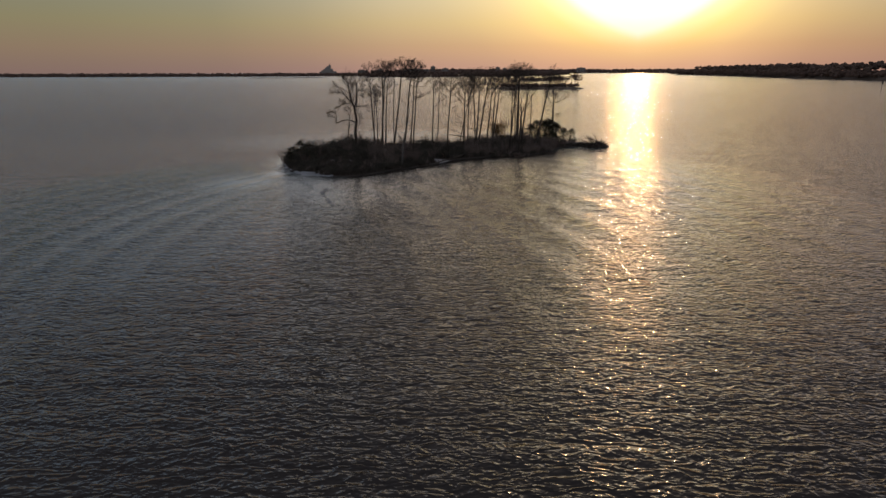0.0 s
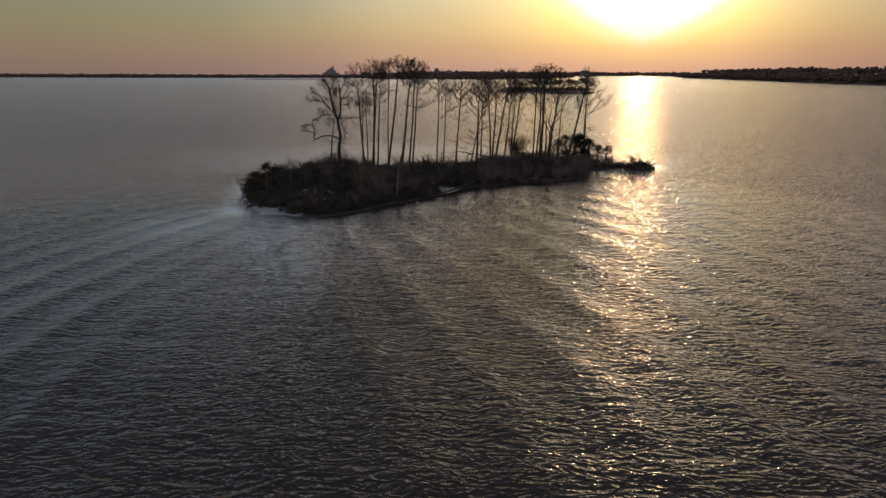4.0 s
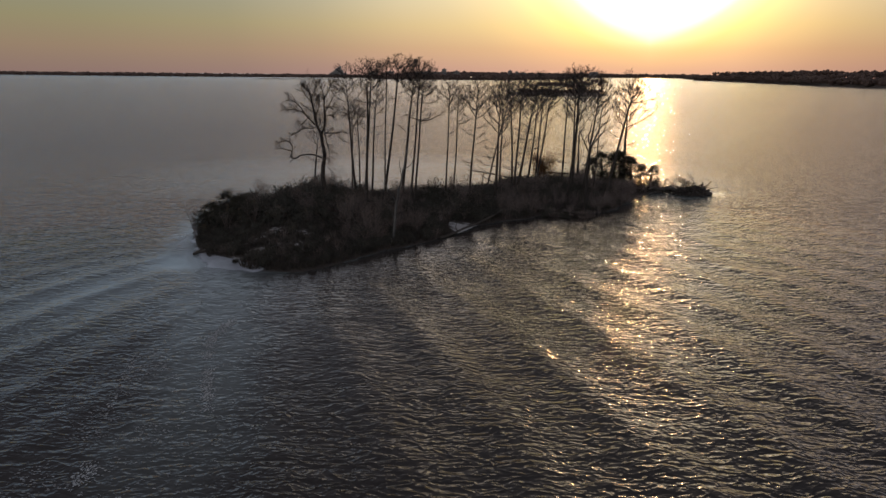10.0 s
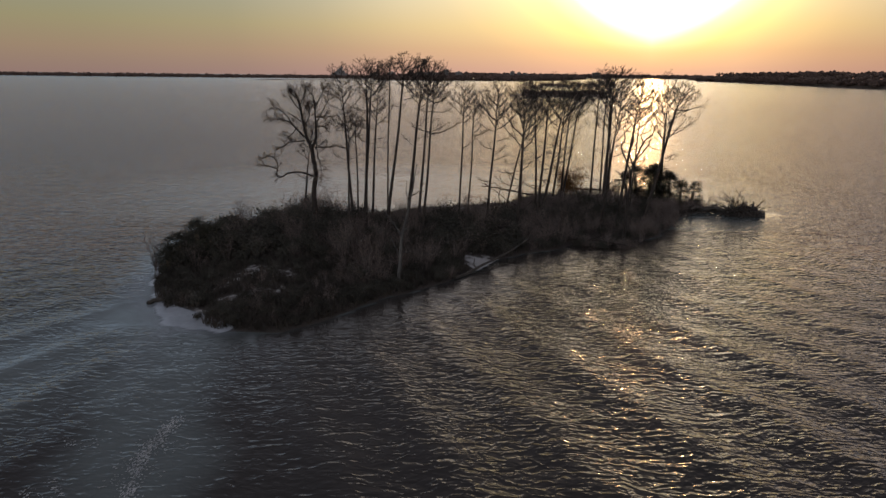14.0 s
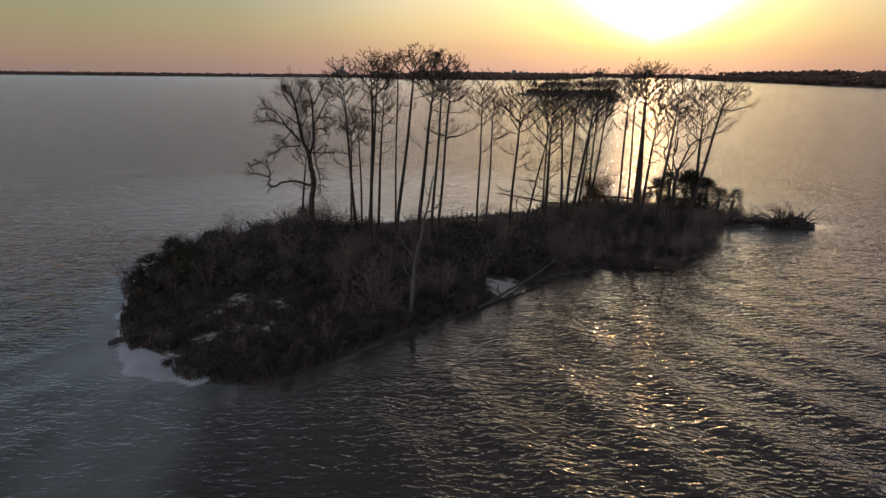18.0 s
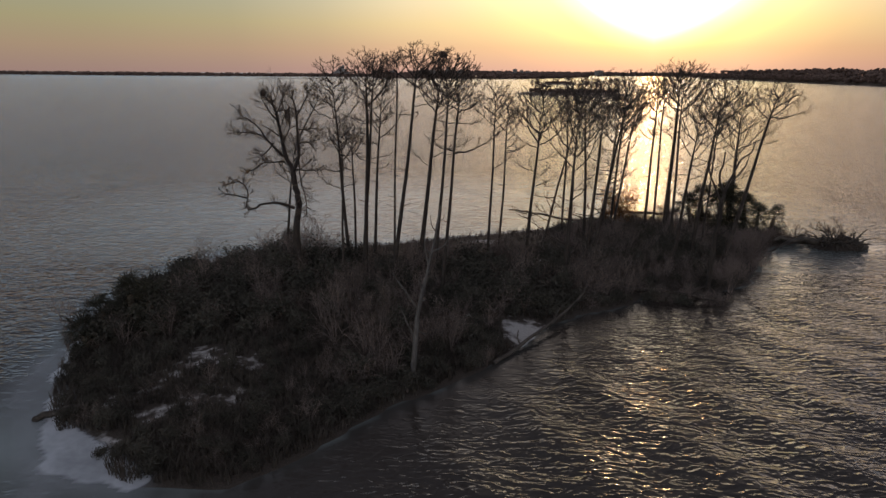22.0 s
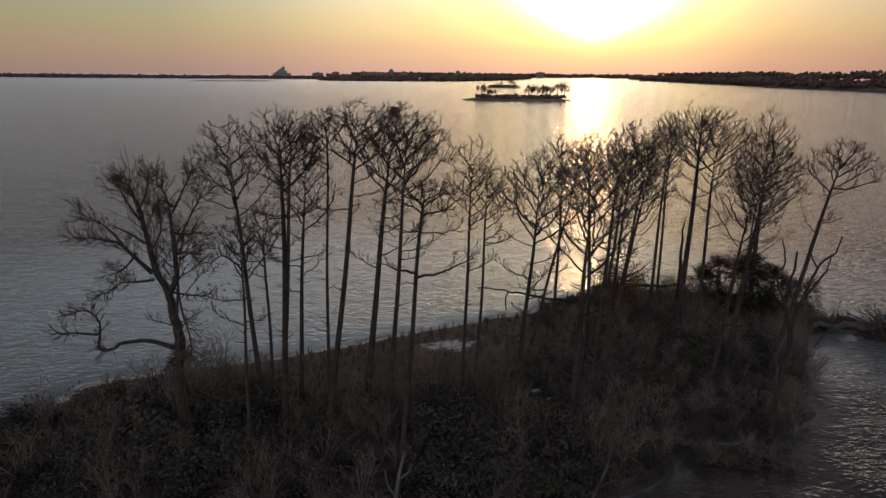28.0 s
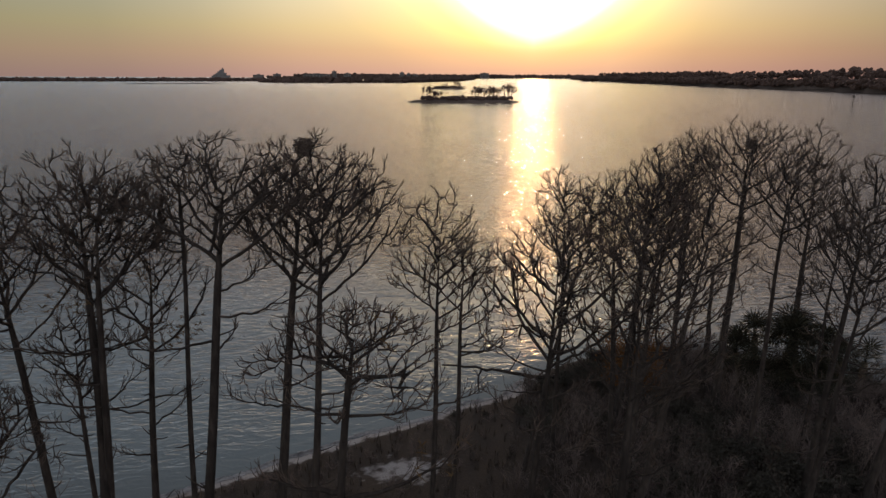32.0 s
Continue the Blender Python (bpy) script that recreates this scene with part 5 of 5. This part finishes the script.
def grass():
    r = random.Random(9)
    g = Geo()
    n = 0
    while n < 15000:
        x, y = r.uniform(-22, 36), r.uniform(-32, 20)
        if n % 3 == 0:
            x, y = r.uniform(-19, 6), r.uniform(-32, -14)
        if y > 0.3 * x and x < 12 and r.random() < 0.6:
            continue
        if inside(x, y) < 0.15 or sandiness(x, y) > 0.27:
            continue
        z = ground_z(x, y)
        for _ in range(3):
            a, h = r.uniform(0, 6.28), r.uniform(0.2, 0.65)
            w = Vector((math.sin(a), -math.cos(a), 0)) * 0.028
            p = Vector((x + r.uniform(-0.1, 0.1), y + r.uniform(-0.1, 0.1), z - 0.02))
            q = p + Vector((math.cos(a) * h * 0.15, math.sin(a) * h * 0.15, h * 0.6))
            t = p + Vector((math.cos(a) * h * 0.5, math.sin(a) * h * 0.5, h))
            g.poly(p - w, p + w, q + w * 0.7, q - w * 0.7)
            g.poly(q - w * 0.7, q + w * 0.7, t)
        n += 1
    tagged(new("grass", g.mesh("grass", M_GRASS, False)), "dry brown grass covering the islet floor", "grass", kind="stuff")


grass()


# ======== palmettos ========
def frond_mesh(seed, size):
    rng = random.Random(seed)
    g = Geo()
    L = size * 0.55
    pet = bend(Vector((0, 0, 0)), Vector((L * 0.5, 0, L * 0.28)), Vector((L, 0, L * 0.25)), 4)
    g.tube(pet, taper(0.022, 0.012, 4), 4)
    hub = pet[-1]
    n = 15
    for i in range(n):
        a = radians(-125 + 250 * i / (n - 1)) + rng.uniform(-0.04, 0.04)
        b = size * 0.62 * (0.75 + 0.25 * math.cos(a * 0.6)) * rng.uniform(0.9, 1.05)
        d = Vector((math.cos(a), math.sin(a), 0.12))
        w = Vector((-math.sin(a), math.cos(a), 0)) * b * 0.047
        mid = hub + d * b * 0.55 + Vector((0, 0, 0.03))
        end = hub + d * b + Vector((0, 0, -0.22 * b * rng.uniform(0.4, 1.3)))
        ridge = Vector((0, 0, 0.025))
        g.poly(hub, mid - w, mid + ridge)
        g.poly(hub, mid + ridge, mid + w)
        g.poly(mid - w, end, mid + ridge)
        g.poly(mid + ridge, end, mid + w)
    return g.mesh("frond", M_PALM, False)


FRONDS = [frond_mesh(500 + i, s) for i, s in enumerate((1.35, 1.6, 1.8))]


def palmetto(x, y, stem, seed, count=30, scale=1.05, label="cabbage palm with a dark rounded head of fan leaves"):
    rng = random.Random(seed)
    root = thing("palmetto", pose(x, y, ground_z(x, y) - 0.05), label, "palm", "fan palms on the islet")
    g = Geo()
    lean = Vector((rng.uniform(-0.4, 0.4), rng.uniform(-0.2, 0.2), stem))
    pts = bend(Vector((0, 0, 0)), Vector((lean.x * 0.2, lean.y * 0.2, stem * 0.6)), lean, 6)
    g.tube(pts, [0.2, 0.19, 0.17, 0.17, 0.18, 0.2, 0.16], 9)
    part("trunk", g.mesh("palm_trunk", M_THATCH), root)
    for i in range(count):
        a = i * 2.39996 + rng.uniform(-0.3, 0.3)
        el = radians(78 - 125 * (i / count) + rng.uniform(-12, 12))
        m = Matrix.Translation(lean) @ Matrix.Rotation(a, 4, "Z") @ Matrix.Rotation(-el, 4, "Y") @ Matrix.Rotation(rng.uniform(-0.5, 0.5), 4, "X") @ Matrix.Scale(scale * rng.uniform(0.85, 1.1), 4)
        part("frond", FRONDS[rng.randrange(3)], root, m=m)


SAW = "low clump of dark fan-leaved palmetto"
palmetto(24.2, 12.8, 1.9, 1, 26, 0.95)
palmetto(25.4, 13.2, 2.9, 13, 24, 0.9)
palmetto(26.6, 12.2, 2.7, 2, 30, 1.05)
palmetto(27.9, 13.0, 3.2, 3, 30, 1.05)
palmetto(29.2, 12.2, 2.6, 4, 28, 1.0)
palmetto(30.6, 12.6, 1.8, 5, 22, 0.9)
palmetto(31.9, 12.3, 1.7, 6, 14, 0.85, "small palm leaning out at the shore")
for k, (x, y, h) in enumerate(((25.4, 12.0, 0.6), (26.8, 11.4, 0.9), (28.0, 11.4, 1.1), (29.2, 11.4, 0.7))):
    palmetto(x, y, h, 40 + k, 20, 0.95, SAW)
palmetto(-19.2, -16.0, 1.6, 7, 17, 0.85, SAW)
palmetto(-18.0, -15.0, 2.0, 8, 17, 0.85, SAW)
palmetto(-16.6, -15.6, 1.7, 9, 16, 0.85, SAW)
palmetto(-19.6, -17.6, 0.8, 10, 16, 0.9, SAW)
palmetto(-12.4, 0.6, 1.3, 11, 16, 0.8, SAW)

# ======== scraps on the ground ========
def scrap(x, y, w, d, h, turn, label):
    g = Geo()
    n = 9
    rng = random.Random(int(x * 10 + 500))
    ring = [(math.cos(2 * math.pi * k / n) * w * rng.uniform(0.75, 1.1), math.sin(2 * math.pi * k / n) * d * rng.uniform(0.75, 1.1)) for k in range(n)]
    g.v += [Vector((a, b, 0)) for a, b in ring] + [Vector((a * 0.85, b * 0.85, h)) for a, b in ring]
    g.f += [(k, (k + 1) % n, n + (k + 1) % n, n + k) for k in range(n)] + [tuple(range(n, 2 * n))]
    ob = new("driftwood_scrap", g.mesh("scrap", M_SCRAP, False))
    ob.matrix_basis = pose(x, y, ground_z(x, y) + 0.02, 4, -3, turn)
    tagged(ob, label, "driftwood", "pale scraps on the ground")


PALE = "pale bleached scrap of driftwood lying on the ground"
scrap(8.2, -1.6, 0.55, 0.16, 0.10, 8, PALE)
scrap(8.6, -2.6, 0.3, 0.14, 0.08, 40, PALE)
scrap(3.2, -9.2, 0.3, 0.12, 0.10, -20, PALE)
scrap(8.9, -8.0, 0.25, 0.18, 0.12, 60, PALE)
scrap(-5.0, -10.8, 0.28, 0.12, 0.10, 70, PALE)
scrap(9.6, -4.8, 0.2, 0.15, 0.1, 10, PALE)
scrap(2.2, -12.5, 0.22, 0.14, 0.1, 25, PALE)

# ======== the far bay ========
def clump_tree(geo, x, y, z, h, w, rng, stemmed=True):
    """A far tree: a stem under a heap of leafy facets."""
    if stemmed:
        geo.tube([Vector((x, y, z)), Vector((x + rng.uniform(-0.3, 0.3), y, z + h * 0.6))], [0.25, 0.15], 4)
    for _ in range(3):
        c = Vector((x + rng.uniform(-0.5, 0.5) * w, y + rng.uniform(-0.5, 0.5) * w, z + h * rng.uniform(0.55, 0.9)))
        s = w * rng.uniform(0.28, 0.48)
        b = len(geo.v)
        for el, n in ((-0.7, 5), (0.1, 6), (0.75, 5)):
            for k in range(n):
                a = 2 * math.pi * (k + el) / n
                rr = s * math.cos(el) * rng.uniform(0.75, 1.2)
                geo.v.append(c + Vector((math.cos(a) * rr, math.sin(a) * rr, s * math.sin(el) * 0.8 * rng.uniform(0.8, 1.2))))
        geo.v.append(c + Vector((0, 0, s * 0.9)))
        for k in range(5):
            geo.f.append((b + k, b + (k + 1) % 5, b + 5 + (k + 1) % 6, b + 5 + k))
            geo.f.append((b + 5 + k, b + 5 + (k + 1) % 6, b + 11 + (k + 1) % 5, b + 11 + k))
            geo.f.append((b + 11 + k, b + 11 + (k + 1) % 5, b + 16))


def bank(name, line, width, height, label):
    """A strip of land along a shoreline, sloped to the water on both sides."""
    g = Geo()
    r = random.Random(len(name) * 7 + int(line[0][0]))
    pts = []
    for (ax, ay), (bx, by) in zip(line, line[1:]):
        n = max(2, int(math.hypot(bx - ax, by - ay) / 25))
        pts += [(ax + (bx - ax) * k / n, ay + (by - ay) * k / n) for k in range(n)]
    pts.append(line[-1])
    for i, (x, y) in enumerate(pts):
        x2, y2 = pts[min(i + 1, len(pts) - 1)]
        x1, y1 = pts[max(i - 1, 0)]
        d = Vector((x2 - x1, y2 - y1, 0)).normalized()
        nrm = Vector((-d.y, d.x, 0))
        if nrm.dot(Vector((x, y, 0))) < 0:
            nrm = -nrm
        end = 0.25 if i in (0, len(pts) - 1) else 1.0
        j = r.uniform(-0.08, 0.08) * width
        h = height * r.uniform(0.7, 1.1) * end
        for off, z in ((j, -0.6), (j + width * 0.06, h * 0.45), (width * 0.3, h), (width * 0.8, h), (width, -0.6)):
            g.v.append(Vector((x, y, 0)) + nrm * off * (0.3 + 0.7 * end) + Vector((0, 0, z)))
    for i in range(len(pts) - 1):
        for k in range(4):
            a = i * 5 + k
            g.f.append((a, a + 5, a + 6, a + 1))
    tagged(new(name, g.mesh(name, M_FARLAND)), label, "shore", kind="structure")


def woods(line, width, h, step, label, seed, land):
    r = random.Random(seed)
    g = Geo()
    for (ax, ay), (bx, by) in zip(line, line[1:]):
        L = math.hypot(bx - ax, by - ay)
        d = Vector((bx - ax, by - ay, 0)) / L
        nrm = Vector((-d.y, d.x, 0))
        if nrm.dot(Vector((ax + bx, ay + by, 0))) < 0:
            nrm = -nrm
        for k in range(max(1, int(L / step))):
            for row in range(3):
                p = Vector((ax, ay, 0)) + d * (k + r.random()) * step + nrm * width * (0.1 + 0.3 * row + 0.2 * r.random())
                hh = h * r.uniform(0.72, 0.98) * (0.85 + 0.3 * noise.noise(Vector((p.x * 0.01, p.y * 0.01, seed))))
                clump_tree(g, p.x, p.y, land * 0.8, hh, step * r.uniform(0.9, 1.5), r, row == 0)
                if row == 0:
                    q = Vector((ax, ay, 0)) + d * (k + r.random()) * step + nrm * width * 0.04 * r.random()
                    clump_tree(g, q.x, q.y, -1.5, hh * 0.62, step * 1.5, r, False)
                    clump_tree(g, q.x + 2, q.y + 4, hh * 0.15, hh * 0.6, step * 1.5, r, False)
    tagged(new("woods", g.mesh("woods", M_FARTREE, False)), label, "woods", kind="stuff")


EAST = [(430, 160), (530, 420), (595, 620), (625, 740), (650, 850), (655, 930), (665, 1170), (725, 1500), (860, 2330)]
bank("shore_east", EAST, 120, 15, "long wooded shore across the bay")
woods(EAST, 90, 30, 7, "dark mixed woods lining the far shore", 31, 7)
EAST_OUT = [(860, 2330), (1000, 2700), (1085, 3270)]
bank("shore_northeast", EAST_OUT, 60, 3, "low point of the wooded shore")
woods(EAST_OUT, 50, 15, 14, "scattered trees on the low point", 32, 3)
WEST = [(-2600, 2000), (-1600, 1900), (-1000, 1850), (-640, 1900), (-240, 2050)]
bank("shore_west", WEST, 150, 2, "low distant shore with thin trees")
woods(WEST, 120, 5, 13, "thin line of far trees", 33, 1.5)
bank("sandbar", [(-450, 1390), (-380, 1410), (-262, 1480)], 25, 1.4, "narrow low sandbar")
MID = [(-225, 1760), (-160, 1640), (0, 1680), (140, 1760), (330, 2200), (520, 2900)]
bank("shore_middle", MID, 110, 4, "low wooded point with houses")
woods(MID, 90, 12, 9, "dark trees on the far point", 34, 4)
FAR = [(-250, 3600), (600, 4300), (1100, 4500), (1900, 4400)]
bank("shore_north", FAR, 120, 6, "thin line of land on the horizon")
woods(FAR, 90, 16, 26, "thin woods on the horizon", 35, 5)


def islet(name, x0, x1, y, depth, trees, label, seed):
    r = random.Random(seed)
    root = thing(name, pose((x0 + x1) / 2, y, 0), label, "islet", "small islets in the bay")
    g = Geo()
    w, n = (x1 - x0) / 2, 40
    rings = [(1.0, -0.5), (0.96, 0.5), (0.8, 1.5), (0.4, 2.0), (0.05, 2.1)]
    for s, z in rings:
        for k in range(n):
            a = 2 * math.pi * k / n
            j = 1 + 0.08 * math.sin(3 * a + seed) + 0.05 * math.sin(7 * a)
            g.v.append(Vector((math.cos(a) * w * s * j, math.sin(a) * depth * s * j, z)))
    for i in range(len(rings) - 1):
        for k in range(n):
            g.f.append((i * n + k, i * n + (k + 1) % n, (i + 1) * n + (k + 1) % n, (i + 1) * n + k))
    part("land", g.mesh("islet_land", M_FARLAND), root)
    g = Geo()
    for _ in range(int(w * 2.4)):
        a, q = r.uniform(0, 6.28), math.sqrt(r.random()) * 0.85
        clump_tree(g, math.cos(a) * w * q, math.sin(a) * depth * q, 0.9, r.uniform(1.6, 3.2), r.uniform(2, 4), r, False)
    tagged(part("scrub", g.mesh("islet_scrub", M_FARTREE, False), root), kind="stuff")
    for tx, ty, h, cw in trees:
        g = Geo()
        tip = Vector((tx + r.uniform(-0.6, 0.6), ty, h))
        g.tube([Vector((tx, ty, 1.2)), tip.lerp(Vector((tx, ty, 0)), 0.5), tip], [0.4, 0.32, 0.16], 5)
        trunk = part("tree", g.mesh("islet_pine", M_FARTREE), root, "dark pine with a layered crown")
        g = Geo()
        for _ in range(9):
            a = r.uniform(0, 6.28)
            e = tip + Vector((math.cos(a) * cw * 0.5, math.sin(a) * cw * 0.5, r.uniform(-0.42, 0.05) * h * 0.8))
            g.tube([tip.lerp(Vector((tx, ty, 0)), r.uniform(0.05, 0.35)), e], [0.1, 0.04], 3)
            for _ in range(22):
                p = e + Vector((r.gauss(0, cw * 0.13), r.gauss(0, cw * 0.13), r.gauss(0, cw * 0.10)))
                d = Vector((r.uniform(-1, 1), r.uniform(-1, 1), r.uniform(-1, 1))).normalized() * 0.55
                s = d.orthogonal().normalized() * 0.28
                g.poly(p - d, p + s, p + d, p - s)
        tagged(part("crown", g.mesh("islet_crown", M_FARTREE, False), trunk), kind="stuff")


islet("islet", 40, 124, 470, 16, ((-27, 0, 10.5, 6), (-22, 3, 8, 6), (-20, -2, 7, 5), (8, 0, 9.5, 7), (11, 2, 10, 6), (15, 0, 10, 8), (18, -2, 9, 6), (22, 1, 10.5, 7), (25, 2, 9.5, 6), (30, 0, 11.5, 7), (33, 1, 13, 8), (35, -1, 11, 6)),
      "low wooded islet with a few pines, out in the bay", 41)
islet("islet", 112, 165, 950, 14, ((8, 0, 12, 9), (12, 1, 10, 8), (-6, 0, 7, 7), (15, 0, 8, 7)), "small far islet with a clump of pines", 42)


# ======== far buildings ========
def block(x, y, w, d, h, floors, bays, label, base=0.0, name="apartment_building"):
    root = thing(name, pose(x, y, base), label, "building", "far waterfront buildings")
    g = Geo()
    g.box((-w / 2, 0, 0), (w / 2, d, h))
    part("wall", g.mesh("block_wall", M_WALL, False), root)
    g = Geo()
    g.box((-w / 2 - 0.6, -0.6, h), (w / 2 + 0.6, d + 0.6, h + 1.2))
    g.box((-w * 0.15, d * 0.3, h + 1.2), (w * 0.15, d * 0.7, h + 4))
    part("roof", g.mesh("block_roof", M_ROOF, False), root)
    g = Geo()
    fh, bw = h / floors, w / bays
    g.box((-bw * 0.34, -0.35, -fh * 0.3), (bw * 0.34, 0.05, fh * 0.3))
    me = g.mesh("block_window", M_GLASSFAR, False)
    for i in range(floors):
        for k in range(bays):
            part("window", me, root, m=pose(-w / 2 + bw * (k + 0.5), 0, fh * (i + 0.55)))


block(-330, 2500, 36, 25, 17, 4, 5, "pale block of flats beyond the low shore", 0)
block(-265, 2500, 26, 25, 20, 5, 4, "pale waterfront block of flats", 0)
block(-120, 2400, 90, 25, 17, 4, 8, "long pale low-rise building on the point", 3)
block(-60, 2420, 16, 18, 27, 7, 3, "slim pale tower above the trees", 3)
block(-15, 2420, 24, 20, 20, 5, 3, "pale block among the trees", 3)
block(212, 2900, 18, 20, 26, 6, 3, "slim pale far tower", 3)
block(240, 2900, 14, 16, 22, 5, 2, "slim pale far tower", 3)
block(270, 2900, 20, 16, 18, 5, 3, "far block of flats", 3)
block(830, 4250, 50, 30, 28, 6, 5, "far block on the horizon", 4)
block(672, 870, 20, 14, 9, 2, 4, "pale waterfront house under the trees", 4, "house")
block(692, 1180, 24, 14, 9, 2, 4, "pale waterfront house under the trees", 4, "house")


def sail_tower():
    """The tall stepped landmark on the western shore."""
    root = thing("landmark_tower", pose(-640, 3500, 0), "tall stepped building with a pointed crest on the far shore", "building", "far waterfront buildings")
    g = Geo()
    for i, (x0, x1, h) in enumerate(((-46, -36, 13), (-36, -26, 19), (-26, -16, 26), (-16, -6, 34), (-6, 4, 41), (4, 13, 47), (13, 24, 27), (24, 42, 15))):
        g.box((x0, -2 * (i % 2), 0), (x1, 22, h))
    part("wall", g.mesh("tower_wall", M_WALL, False), root)
    g = Geo()
    g.tube([Vector((8, 8, 47)), Vector((8, 8, 54))], [1.6, 0.5], 6)
    part("mast", g.mesh("tower_mast", M_ROOF), root)


sail_tower()


def piling(x, y, h, label, name="channel_marker"):
    root = thing(name, pose(x, y, 0), label, "post", "posts in the water")
    g = Geo()
    g.tube([Vector((0, 0, -1)), Vector((0.05, 0, h))], [0.28, 0.24], 8, True)
    part("post", g.mesh("post", M_DRIFT), root)
    g = Geo()
    g.box((-0.8, -0.3, h - 0.4), (0.8, -0.24, h + 1.2))
    part("board", g.mesh("marker_board", M_DRIFT, False), root)


piling(334, 397, 5.5, "dark channel marker post with a board")


def pier(x, y, dx, dy, n, label):
    root = thing("pier", pose(x, y, 0), label, "pier", "piers on the far shore")
    g = Geo()
    L = math.hypot(dx, dy)
    m = Matrix.Rotation(math.atan2(dy, dx), 4, "Z")
    g.box((0, -1.2, 2.0), (L, 1.2, 2.4), m)
    part("deck", g.mesh("pier_deck", M_DRIFT, False), root)
    g = Geo()
    g.tube([Vector((0, 0, -1)), Vector((0, 0, 3.4))], [0.3, 0.28], 6, True)
    me = g.mesh("pier_post", M_DRIFT)
    for k in range(n):
        for s in (-1.3, 1.3):
            p = m @ Vector((L * (k + 0.5) / n, s, 0))
            part("post", me, root, m=Matrix.Translation(p))


pier(645, 838, -40, -8, 6, "wooden pier on posts off the far shore")
pier(664, 1140, -45, -20, 7, "wooden pier on posts off the far shore")
pier(678, 1240, -40, -20, 6, "wooden pier on posts off the far shore")
